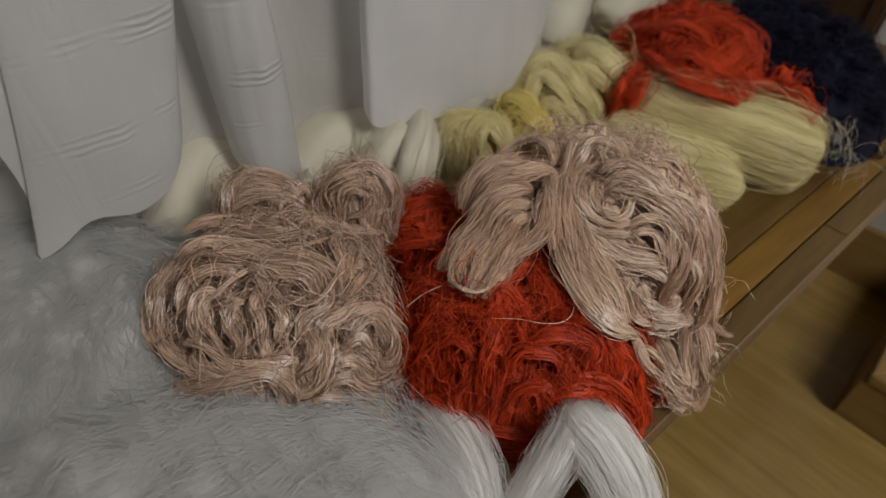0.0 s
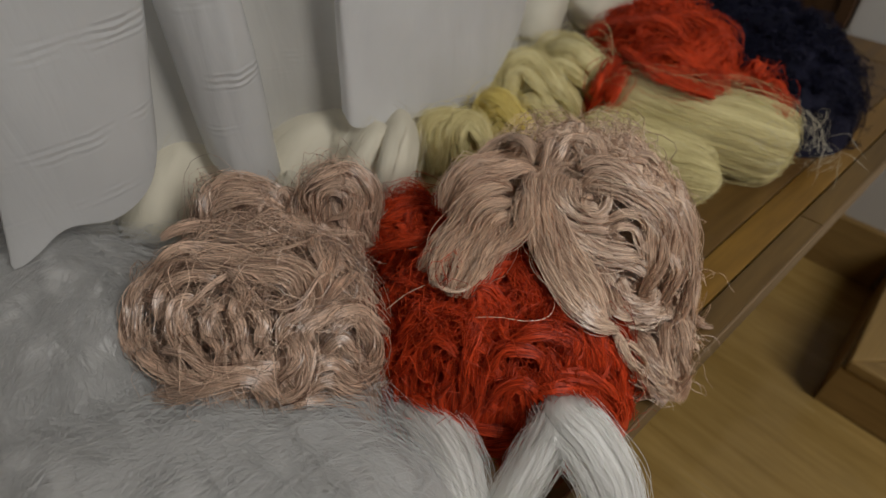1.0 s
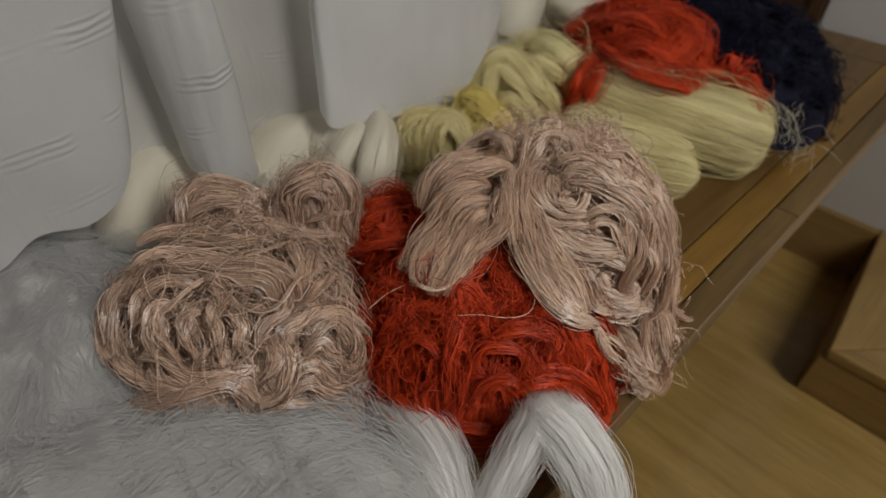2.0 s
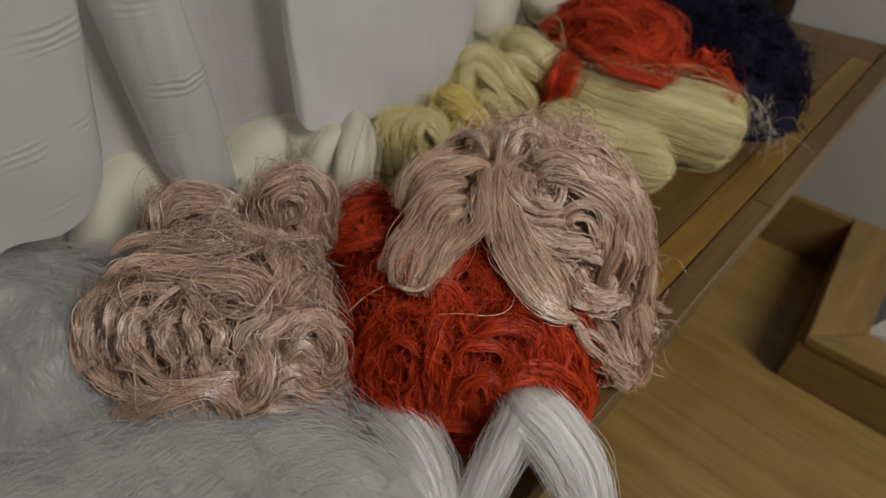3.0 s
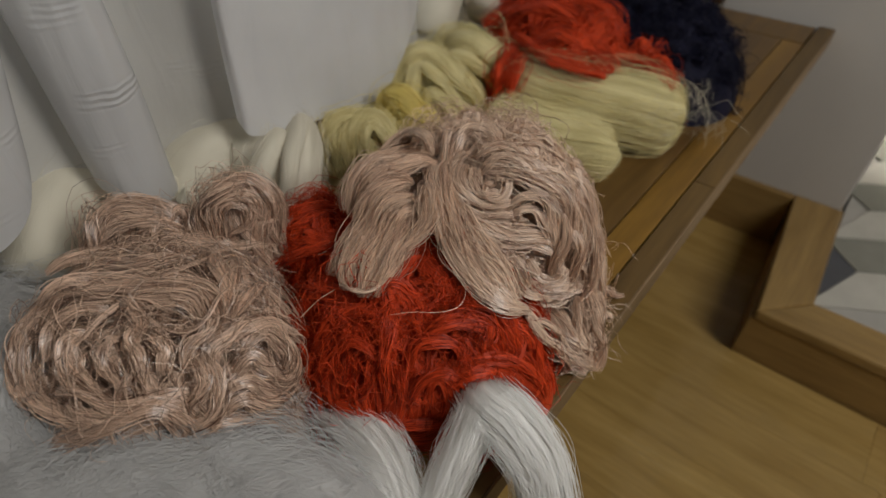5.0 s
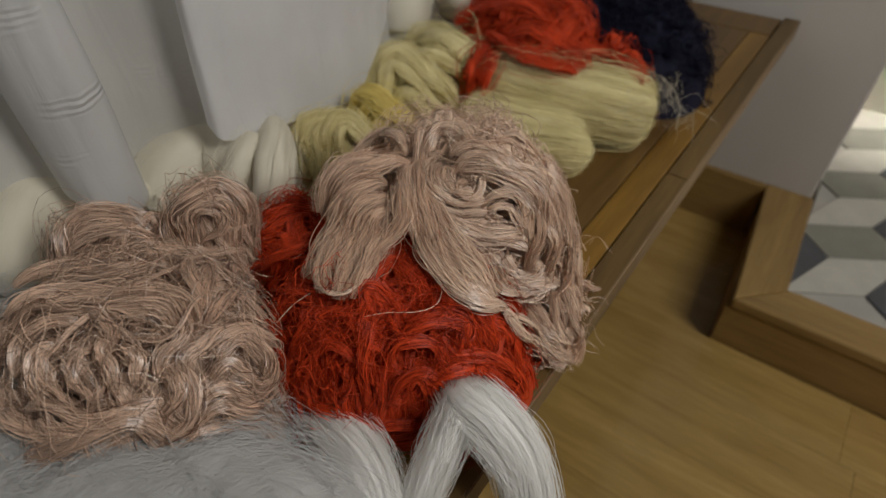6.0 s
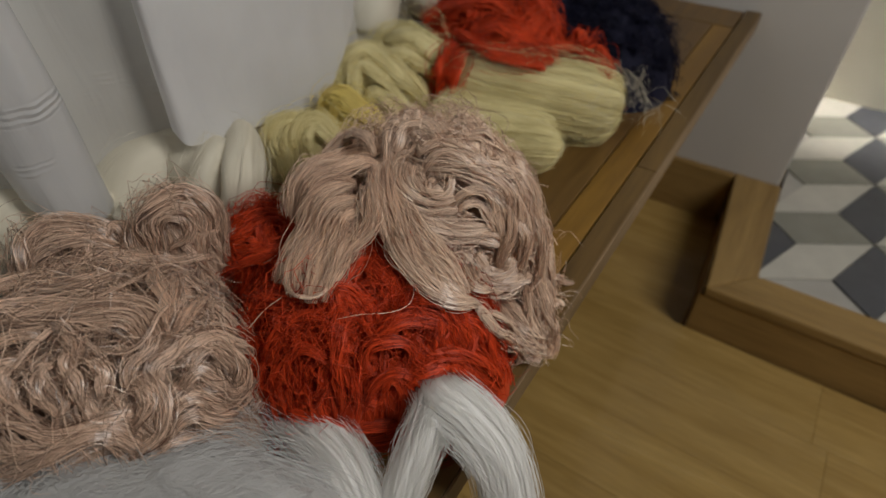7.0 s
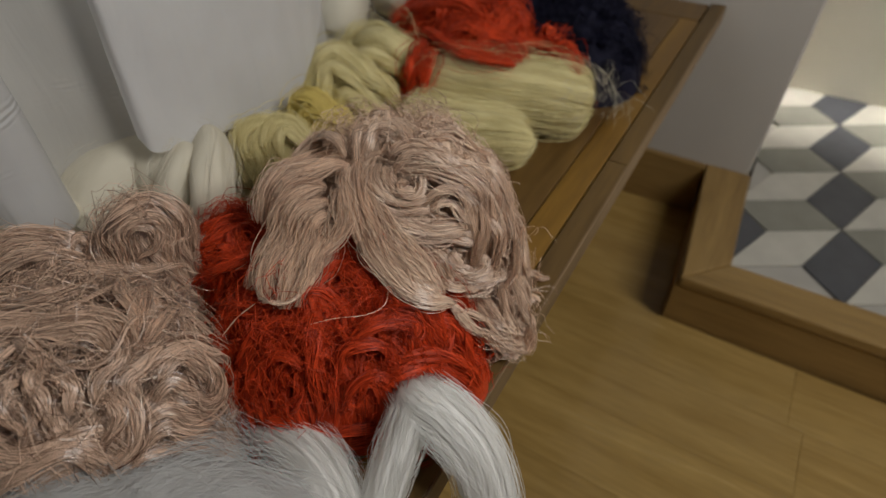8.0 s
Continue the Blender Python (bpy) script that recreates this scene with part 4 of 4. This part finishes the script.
lock(pink_heap, PINK, [(-0.127, 0.51, 0.618), (-0.111, 0.525, 0.62), (-0.09, 0.535, 0.614)], 0.0046, 0.0023, 81)
lock(pink_heap, PINK, [(-0.111, 0.519, 0.618), (-0.086, 0.53, 0.61), (-0.068, 0.532, 0.592)], 0.0052, 0.0026, 90)

red_hank = heap_thing("red_yarn_hank", "red_hank", RED, "tangled bright red silk yarn between two pink hanks", "yarn hank", 31, 0.009, 0.007,
    [dict(count=230, n=18, length=0.085, wide=0.0056, high=0.0030, lift=0.003, curl=2.2, m=14, wander=0.6, dive=0.014, hollow=0.2, skin=0.5)],
    0.00021, fly=300, reach=0.014, fly_radius=0.00014, frizz=dict(count=1900, n=1, length=0.075, wide=0.007, high=0.004, lift=0.012, curl=3.0, m=13, wander=1.0))
lock(red_hank, RED, [(-0.247, 0.385, 0.54), (-0.232, 0.399, 0.559), (-0.222, 0.421, 0.566), (-0.215, 0.439, 0.565)], 0.0080, 0.0048, 140, loose=0.75, body=0.42)
lock(red_hank, RED, [(-0.242, 0.376, 0.523), (-0.217, 0.386, 0.549), (-0.199, 0.402, 0.558), (-0.186, 0.418, 0.558)], 0.0081, 0.0048, 140, loose=0.75, body=0.42)
lock(red_hank, RED, [(-0.232, 0.371, 0.513), (-0.206, 0.376, 0.524), (-0.159, 0.367, 0.558), (-0.135, 0.375, 0.567)], 0.0069, 0.0041, 120, loose=0.75, body=0.42)
lock(red_hank, RED, [(-0.237, 0.392, 0.553), (-0.215, 0.387, 0.55), (-0.209, 0.379, 0.534), (-0.22, 0.37, 0.51)], 0.0050, 0.0030, 90, loose=0.75, body=0.42)
lock(red_hank, RED, [(-0.101, 0.372, 0.566), (-0.123, 0.393, 0.571), (-0.133, 0.42, 0.57), (-0.125, 0.443, 0.567), (-0.101, 0.434, 0.571), (-0.074, 0.421, 0.57)], 0.0062, 0.0037, 140, loose=0.75, body=0.42)
lock(red_hank, RED, [(-0.102, 0.383, 0.569), (-0.118, 0.405, 0.572), (-0.117, 0.425, 0.571), (-0.097, 0.421, 0.572), (-0.07, 0.407, 0.568)], 0.0054, 0.0032, 120, loose=0.75, body=0.42)
lock(red_hank, RED, [(-0.079, 0.345, 0.523), (-0.084, 0.352, 0.546), (-0.092, 0.366, 0.565), (-0.1, 0.383, 0.574)], 0.0032, 0.0019, 70, loose=0.75, body=0.42)
lock(red_hank, RED, [(-0.071, 0.416, 0.569), (-0.053, 0.429, 0.562), (-0.038, 0.43, 0.551), (-0.027, 0.427, 0.536)], 0.0055, 0.0033, 120, loose=0.75, body=0.42)
lock(red_hank, RED, [(-0.074, 0.381, 0.562), (-0.061, 0.403, 0.564), (-0.043, 0.418, 0.555), (-0.031, 0.418, 0.54)], 0.0040, 0.0024, 90, loose=0.75, body=0.42)
lock(red_hank, RED, [(-0.045, 0.396, 0.549), (-0.031, 0.413, 0.537), (-0.018, 0.432, 0.518), (-0.003, 0.439, 0.49)], 0.0054, 0.0032, 120, loose=0.75, body=0.42)
lock(red_hank, RED, [(-0.05, 0.376, 0.534), (-0.039, 0.394, 0.538), (-0.024, 0.415, 0.522), (-0.003, 0.43, 0.49)], 0.0050, 0.0030, 110, loose=0.75, body=0.42)
lock(red_hank, RED, [(-0.039, 0.436, 0.552), (-0.026, 0.442, 0.533), (-0.011, 0.438, 0.51)], 0.0042, 0.0025, 90, loose=0.75, body=0.42)
lock(red_hank, RED, [(-0.098, 0.334, 0.503), (-0.073, 0.344, 0.485), (-0.053, 0.359, 0.483), (-0.039, 0.377, 0.5), (-0.035, 0.391, 0.526)], 0.0054, 0.0032, 110, loose=0.75, body=0.42)
lock(red_hank, RED, [(-0.117, 0.326, 0.509), (-0.094, 0.335, 0.505), (-0.07, 0.347, 0.499), (-0.048, 0.366, 0.501)], 0.0044, 0.0026, 90, loose=0.75, body=0.42)
lock(red_hank, RED, [(-0.137, 0.335, 0.542), (-0.132, 0.353, 0.557), (-0.119, 0.368, 0.566), (-0.102, 0.374, 0.567)], 0.0038, 0.0023, 80, loose=0.75, body=0.42)
lock(red_hank, RED, [(-0.129, 0.326, 0.524), (-0.12, 0.343, 0.545), (-0.108, 0.353, 0.555), (-0.088, 0.354, 0.548)], 0.0038, 0.0023, 80, loose=0.75, body=0.42)
lock(red_hank, RED, [(-0.074, 0.364, 0.548), (-0.072, 0.376, 0.558), (-0.057, 0.389, 0.556), (-0.043, 0.392, 0.542)], 0.0036, 0.0021, 80, loose=0.75, body=0.42)
lock(red_hank, RED, [(-0.067, 0.353, 0.519), (-0.062, 0.364, 0.535), (-0.051, 0.379, 0.54), (-0.037, 0.386, 0.522)], 0.0037, 0.0022, 80)

pale = empty("pale_thread", 0, 0, 0, "single pale pink threads lying over red yarn", "thread")
for points in (
    [(-0.1, 0.371, 0.57), (-0.086, 0.384, 0.572), (-0.072, 0.396, 0.571), (-0.065, 0.408, 0.571), (-0.067, 0.418, 0.573), (-0.075, 0.427, 0.575)],
    [(-0.234, 0.366, 0.565), (-0.23, 0.375, 0.55), (-0.212, 0.383, 0.548), (-0.192, 0.396, 0.555), (-0.187, 0.416, 0.563)],
    [(-0.232, 0.362, 0.543), (-0.218, 0.381, 0.545), (-0.196, 0.397, 0.557), (-0.19, 0.41, 0.562)],
    [(-0.159, 0.343, 0.549), (-0.153, 0.357, 0.56), (-0.144, 0.368, 0.569)],
    [(-0.023, 0.553, 0.47), (-0.014, 0.564, 0.466), (-0.006, 0.576, 0.464), (0.001, 0.58, 0.462), (0.007, 0.577, 0.459)],
):
    part("strand", tubes("strand", [thread(points)], 0.00034), PINK, pale)

far_red = heap_thing("far_red_yarn", "red_far", RED, "bright red yarn heap on gold hanks", "yarn hank", 41, 0.009, 0.010,
    [dict(count=150, n=16, length=0.10, wide=0.0065, high=0.004, lift=0.006, curl=2.6, m=14, skin=0.5)],
    0.00035, fly=60, reach=0.014, fly_radius=0.0002, frizz=dict(count=200, n=3, length=0.08, wide=0.009, high=0.006, lift=0.014, curl=3.2, m=12, wander=1.0))
lock(far_red, RED, [(-0.306, 0.841, 0.547), (-0.288, 0.782, 0.541), (-0.283, 0.766, 0.518), (-0.291, 0.759, 0.486)], 0.0114, 0.0057, 48, radius=0.00032)
lock(far_red, RED, [(-0.285, 0.832, 0.542), (-0.264, 0.777, 0.536), (-0.267, 0.765, 0.509)], 0.0130, 0.0065, 56, radius=0.00032)
lock(far_red, RED, [(-0.378, 0.863, 0.55), (-0.351, 0.886, 0.563), (-0.293, 0.883, 0.584), (-0.246, 0.884, 0.583)], 0.0222, 0.0111, 80, radius=0.00032)
lock(far_red, RED, [(-0.289, 0.899, 0.588), (-0.257, 0.92, 0.588), (-0.226, 0.926, 0.578), (-0.196, 0.916, 0.557)], 0.0196, 0.0098, 80, radius=0.00032)
lock(far_red, RED, [(-0.281, 0.84, 0.555), (-0.247, 0.854, 0.569), (-0.205, 0.857, 0.554), (-0.161, 0.829, 0.554)], 0.0224, 0.0112, 80, radius=0.00032)
lock(far_red, RED, [(-0.193, 0.875, 0.552), (-0.164, 0.908, 0.537), (-0.126, 0.896, 0.535), (-0.095, 0.856, 0.539)], 0.0130, 0.0065, 56, radius=0.00032)
lock(far_red, RED, [(-0.233, 0.803, 0.554), (-0.218, 0.851, 0.558), (-0.214, 0.901, 0.574), (-0.203, 0.911, 0.588)], 0.0192, 0.0096, 80, radius=0.00032)
lock(far_red, RED, [(-0.316, 0.852, 0.556), (-0.27, 0.836, 0.553), (-0.207, 0.809, 0.554), (-0.163, 0.822, 0.552)], 0.0173, 0.0087, 72)

heap_thing("navy_wool_heap", "navy_wool", NAVY, "dark navy blue fluffy wool heap at the bench end", "wool heap", 43, 0.006, 0.006,
    [dict(count=260, n=8, length=0.06, wide=0.008, high=0.005, lift=0.006, curl=4.0, m=12, wander=0.8, skin=0.0)],
    0.0004, fly=500, reach=0.02, fly_radius=0.00025)

heap_thing("white_fleece", "fleece", FLEECE, "fluffy white wool fleece spread on the bench", "fleece", 53, 0.002, 0.0006,
    [dict(count=520, n=18, length=0.20, wide=0.022, high=0.002, lift=0.0008, curl=0.7, m=10, wander=0.6, dive=0.003, skin=0.0, flow=lambda x, y: 0.9 + 3.0 * x + 0.8 * np.sin(9 * x + 14 * y))],
    0.00010, fly=650, reach=0.02, fly_radius=0.00008)

# ---- smooth hanks behind ----
hank("cream_hank", CREAM, "soft cream wool hank standing against the curtain", [
    ([(-0.416, 0.26, 0.5), (-0.419, 0.275, 0.54), (-0.449, 0.311, 0.545), (-0.475, 0.349, 0.53)], 0.035, 0.040, 260, 0.5),
    ([(-0.425, 0.324, 0.52), (-0.42, 0.355, 0.53), (-0.392, 0.378, 0.52)], 0.025, 0.025, 120, 0.5)], 0.00014, 61, 40, "cream hanks", thin=0.25)
hank("cream_hank", CREAM, "folded cream wool hank lying behind pink yarn", [
    ([(-0.414, 0.379, 0.5), (-0.414, 0.419, 0.53), (-0.398, 0.461, 0.535), (-0.352, 0.457, 0.52)], 0.034, 0.034, 150, 0.5),
    ([(-0.334, 0.431, 0.52), (-0.335, 0.455, 0.55), (-0.352, 0.486, 0.55)], 0.020, 0.022, 120, 0.7),
    ([(-0.301, 0.451, 0.5), (-0.301, 0.461, 0.545), (-0.341, 0.499, 0.55), (-0.391, 0.525, 0.53)], 0.020, 0.024, 160, 0.7),
    ([(-0.36, 0.372, 0.53), (-0.355, 0.386, 0.54)], 0.016, 0.016, 60, 0.5)], 0.00014, 62, 40, "cream hanks", thin=0.25)
tie = empty("tie_thread", 0, 0, 0, "thin dark thread tied round a cream hank", "thread")
part("strand", tubes("strand", [thread([(-0.313, 0.446, 0.545), (-0.297, 0.443, 0.553), (-0.291, 0.449, 0.556), (-0.287, 0.458, 0.552), (-0.293, 0.469, 0.54)])], 0.0007), DARK_WOOD, tie)
hank("cream_hank", CREAM, "cream wool hank beside the curtain at the back", [
    ([(-0.479, 0.848, 0.5), (-0.476, 0.864, 0.54), (-0.564, 0.997, 0.54)], 0.045, 0.045, 160, 0.6),
    ([(-0.451, 0.938, 0.52), (-0.449, 0.985, 0.54), (-0.475, 1.101, 0.53)], 0.040, 0.040, 120, 0.6)], 0.0002, 63, 20, "cream hanks", thin=0.3)
folded_hank = empty("gold_hank", 0, 0, 0, "pale gold silk hank folded in a loop", "yarn hank", "gold hanks")
heap_core("core", [(-0.335, 0.568, 0.058, 0.04, 35, 0.098, 2.6)], GOLD, folded_hank, 64, 0.004, 0.012)
lock(folded_hank, GOLD, [(-0.336, 0.526, 0.498), (-0.348, 0.533, 0.533), (-0.341, 0.55, 0.552), (-0.327, 0.573, 0.555)], 0.0127, 0.0089, 136, loose=0.16, body=0.92)
lock(folded_hank, GOLD, [(-0.316, 0.535, 0.5), (-0.322, 0.544, 0.54), (-0.322, 0.569, 0.554), (-0.309, 0.582, 0.548), (-0.29, 0.587, 0.52)], 0.0118, 0.0082, 128, loose=0.16, body=0.92)
lock(folded_hank, GOLD, [(-0.302, 0.548, 0.509), (-0.31, 0.553, 0.538), (-0.308, 0.568, 0.547), (-0.296, 0.574, 0.533), (-0.288, 0.572, 0.508)], 0.0087, 0.0061, 96, loose=0.16, body=0.92)
lock(folded_hank, GOLD, [(-0.327, 0.529, 0.499), (-0.331, 0.535, 0.531), (-0.329, 0.548, 0.548)], 0.0104, 0.0072, 112)
rolled_hank = empty("gold_hank", 0, 0, 0, "deep yellow silk hank rolled up", "yarn hank", "gold hanks")
heap_core("core", [(-0.325, 0.64, 0.05, 0.034, 30, 0.1, 2.5)], GOLD_DEEP, rolled_hank, 65, 0.004, 0.012)
lock(rolled_hank, GOLD_DEEP, [(-0.339, 0.61, 0.53), (-0.338, 0.624, 0.551), (-0.315, 0.63, 0.553), (-0.288, 0.64, 0.523)], 0.0133, 0.0093, 136, loose=0.16, body=0.92)
lock(rolled_hank, GOLD_DEEP, [(-0.332, 0.607, 0.519), (-0.323, 0.618, 0.543), (-0.304, 0.627, 0.54), (-0.286, 0.638, 0.513)], 0.0110, 0.0077, 112, loose=0.16, body=0.92)
lock(rolled_hank, GOLD_DEEP, [(-0.32, 0.609, 0.512), (-0.312, 0.617, 0.53), (-0.293, 0.629, 0.516)], 0.0094, 0.0066, 96)
bent_hank = empty("gold_hank", 0, 0, 0, "large pale gold silk hank lying in a bend", "yarn hank", "gold hanks")
heap_core("core", [(-0.355, 0.735, 0.072, 0.06, 40, 0.098, 2.5), (-0.36, 0.83, 0.075, 0.055, 20, 0.095, 2.5)], GOLD, bent_hank, 66, 0.004, 0.012)
lock(bent_hank, GOLD, [(-0.368, 0.674, 0.505), (-0.387, 0.694, 0.533), (-0.379, 0.714, 0.554), (-0.357, 0.732, 0.555), (-0.312, 0.724, 0.536), (-0.289, 0.75, 0.486)], 0.0165, 0.0115, 152, loose=0.16, body=0.92)
lock(bent_hank, GOLD, [(-0.352, 0.676, 0.503), (-0.36, 0.69, 0.537), (-0.353, 0.707, 0.549), (-0.324, 0.708, 0.537), (-0.298, 0.719, 0.502)], 0.0137, 0.0096, 128, loose=0.16, body=0.92)
lock(bent_hank, GOLD, [(-0.338, 0.678, 0.495), (-0.334, 0.69, 0.524), (-0.318, 0.699, 0.519), (-0.298, 0.712, 0.483)], 0.0137, 0.0096, 128, loose=0.16, body=0.92)
lock(bent_hank, GOLD, [(-0.356, 0.672, 0.484), (-0.348, 0.677, 0.504), (-0.318, 0.69, 0.493)], 0.0139, 0.0097, 128, loose=0.16, body=0.92)
lock(bent_hank, GOLD, [(-0.41, 0.809, 0.532), (-0.354, 0.808, 0.547), (-0.318, 0.81, 0.529), (-0.309, 0.802, 0.498)], 0.0238, 0.0167, 160, loose=0.16, body=0.92)
lock(bent_hank, GOLD, [(-0.354, 0.75, 0.554), (-0.325, 0.762, 0.545), (-0.316, 0.796, 0.502), (-0.304, 0.803, 0.476)], 0.0161, 0.0113, 144, loose=0.16, body=0.92)
lock(bent_hank, GOLD, [(-0.415, 0.785, 0.529), (-0.394, 0.81, 0.544), (-0.36, 0.828, 0.552)], 0.0156, 0.0109, 128)
hank("gold_hank", GOLD, "thick round gold silk hank with frayed end", [
    ([(-0.302, 0.82, 0.49), (-0.224, 0.817, 0.499), (-0.154, 0.84, 0.499), (-0.102, 0.863, 0.495), (-0.081, 0.877, 0.49)], 0.046, 0.044, 900, 0.88)], 0.00022, 67, 60, "gold hanks")
fringe = empty("frayed_gold_thread", 0, 0, 0, "loose frayed threads at the end of a gold hank", "thread")
tagged(part("loose_fibre", tubes("loose_fibre", [flyaways([(-0.100, 0.868, 0.060, 0.058, 20, 0.085, 2.5)], 120, 81, 0.030, 26, curl=7.0)], 0.00014), CREAM, fringe), kind="stuff")
hank("gold_hank", GOLD, "slim gold silk hank under pink yarn", [
    ([(-0.275, 0.738, 0.49), (-0.209, 0.738, 0.492), (-0.152, 0.744, 0.49), (-0.119, 0.748, 0.488), (-0.112, 0.755, 0.482)], 0.031, 0.030, 500, 0.85)], 0.00022, 68, 90, "gold hanks")

# ---- white silk hank that hangs over the front of the bench ----
hank("white_silk_hank", WHITE, "glossy white silk hank under red yarn, bent over the edge", [
    ([(-0.053, 0.41, 0.49), (-0.022, 0.387, 0.522), (-0, 0.384, 0.52), (0.02, 0.382, 0.503), (0.034, 0.377, 0.48), (0.046, 0.368, 0.455), (0.058, 0.356, 0.42)], 0.0185, 0.015, 420, 0.85),
    ([(-0.036, 0.399, 0.505), (-0.023, 0.373, 0.52), (-0.019, 0.354, 0.512), (-0.017, 0.336, 0.5), (-0.015, 0.317, 0.485)], 0.0125, 0.012, 240, 0.85),
    ([(-0.148, 0.336, 0.47), (-0.096, 0.329, 0.49), (-0.065, 0.321, 0.495), (-0.041, 0.309, 0.495), (-0.02, 0.294, 0.49)], 0.018, 0.014, 280, 0.85)], 0.00018, 71, 110, blunt=False, thin=0.9)

# ---- curtains ----
def cloth(name, mat, label, hem, lean=0.0, cols=140, rows=64, ripple=0.5):
    """A hanging cloth. hem: x, y, z along its lower edge; lean: how far it shifts along y for each metre up."""
    p = smooth_path(hem, cols)
    s = np.linspace(0, 1, cols)
    rise = np.concatenate([np.linspace(0, 0.30, rows - 12), np.linspace(0.34, 1.75, 12)])[:, None]
    z = p[:, 2] + rise
    up = np.clip(rise / 0.30, 0, 1)
    wave = ripple * (0.004 * np.sin(s * 31 + 1.5 + 1.2 * up) + 0.003 * np.sin(s * 57 - up))
    x = p[:, 0] + wave * (0.4 + up) + 0.0012 * np.sin(47 * z + 40 * p[:, 1])
    y = p[:, 1] + lean * np.minimum(rise, 0.3) + 0.003 * np.sin(14 * rise + 9 * s)
    return tagged(part(name, grid_mesh(name, np.stack([x, y, z], -1)), mat), label, "curtain")


cloth("curtain", CLOTH_BRIGHT, "bright white cotton curtain resting on the hanks", [(-0.362, 0.446, 0.590), (-0.352, 0.450, 0.574), (-0.352, 0.481, 0.564), (-0.358, 0.527, 0.551), (-0.365, 0.578, 0.537), (-0.370, 0.637, 0.528), (-0.378, 0.678, 0.542), (-0.390, 0.723, 0.576), (-0.402, 0.754, 0.615)], 0.06, ripple=0.22)
cloth("curtain", VOILE, "thin grey-white voile curtain hanging behind", [(-0.43, -0.6, 0.46), (-0.44, 0.0, 0.46), (-0.43, 0.28, 0.47), (-0.435, 0.40, 0.50), (-0.405, 0.47, 0.53), (-0.43, 0.60, 0.50), (-0.45, 0.80, 0.47)], 0.0, cols=220, ripple=0.6)
cloth("curtain", CLOTH, "white cotton curtain with a hanging pointed tail", [(-0.40, -0.50, 0.78), (-0.37, -0.25, 0.78), (-0.36, 0.00, 0.78), (-0.357, 0.11, 0.745), (-0.352, 0.160, 0.685), (-0.348, 0.166, 0.631), (-0.346, 0.156, 0.598), (-0.345, 0.151, 0.582), (-0.343, 0.166, 0.586), (-0.342, 0.192, 0.597), (-0.342, 0.226, 0.588), (-0.352, 0.259, 0.602), (-0.370, 0.284, 0.645), (-0.395, 0.292, 0.70)], 0.30, cols=220, ripple=0.6)
cloth("curtain", CLOTH, "white cotton curtain gathered in a rounded fold", [(-0.425, 0.330, 0.60), (-0.395, 0.318, 0.575), (-0.368, 0.332, 0.560), (-0.360, 0.352, 0.548), (-0.375, 0.374, 0.545), (-0.415, 0.380, 0.55)], 0.03, cols=80, ripple=0.15)
cloth("curtain", CLOTH, "white cotton curtain tail near the fleece", [(-0.40, -0.02, 0.60), (-0.375, 0.01, 0.57), (-0.365, 0.06, 0.555), (-0.372, 0.100, 0.58), (-0.40, 0.108, 0.62)], -0.1, cols=60, ripple=0.2)

# ---- tiles and planks ----
slab = structure("hall_floor", prism([(0.170, 1.100), (1.15, 1.109), (1.15, 1.885), (0.150, 1.885)], -0.012, STEP - 0.008), plain("grout", (0.42, 0.40, 0.36), 0.8), "tiled hall floor with a cube pattern")
TILE_DARK = plain("dark_tile", (0.075, 0.078, 0.090), 0.38, 0.15, 20.0, 0.08)
TILE_MID = plain("grey_tile", (0.24, 0.235, 0.20), 0.38, 0.10, 20.0, 0.08)
TILE_LIGHT = plain("cream_tile", (0.52, 0.50, 0.44), 0.38, 0.08, 20.0, 0.08)
ACROSS, ALONG = Vector((0.126, 0.0756)), Vector((-0.0084, 0.1061))     # the pattern's two axes


def rhombus(name, a, b, mat):
    """A flat tile spanned by two edges from its first corner."""
    a, b = Vector(a), Vector(b)
    mid = (a + b) / 2
    corners = [mid + (c - mid) * 0.982 for c in (Vector((0, 0)), a, a + b, b)]
    bm = prism([(c.x, c.y) for c in corners], -0.0045, 0.0, 0.0007)
    me = bpy.data.meshes.new(name)
    bm.to_mesh(me)
    bm.free()
    me.materials.append(mat)
    return me


e_r = ACROSS * 0.5 + ALONG
e_l = ALONG - ACROSS * 0.5
e_x = -ACROSS
kinds = (rhombus("tile_dark", e_l, e_r, TILE_DARK), rhombus("tile_light", e_r, e_x, TILE_LIGHT), rhombus("tile_mid", e_l, e_x, TILE_MID))
origin = Vector((0.3425, 1.3144, STEP - 0.003))
for i in range(-2, 6):
    for j in range(-6, 5):
        base = (ACROSS * (1.5 * i) + ALONG * (2 * j + i % 2)).to_3d()
        for k, me in enumerate(kinds):
            off = (Vector((0, 0, 0)), e_l.to_3d(), Vector((0, 0, 0)))[k]
            m = Matrix.Translation(origin + base + off)
            corners = [m @ v.co for v in me.vertices]
            if all(0.085 < c.x < 1.149 and 1.045 < c.y < 1.96 for c in corners) and sum(c.y for c in corners) / len(corners) < 1.9:
                ob = new("tile", me)
                ob.matrix_world = m
                ob.parent = slab

for row in range(28):
    y1 = 1.028 - row * 0.1275
    x = -0.05 - random.uniform(0.2, 1.0)
    if row == 0:
        x = 0.340 - 1.22
    while x < 1.15:
        lo, hi = max(x, -0.199), min(x + 1.22, 1.149)
        if hi - lo > 0.05:
            part("plank", box((lo + 0.0002, y1 - 0.1272, -0.0115), (hi - 0.0002, y1, 0.0), 0.0004), FLOOR, ground)
        x += 1.22
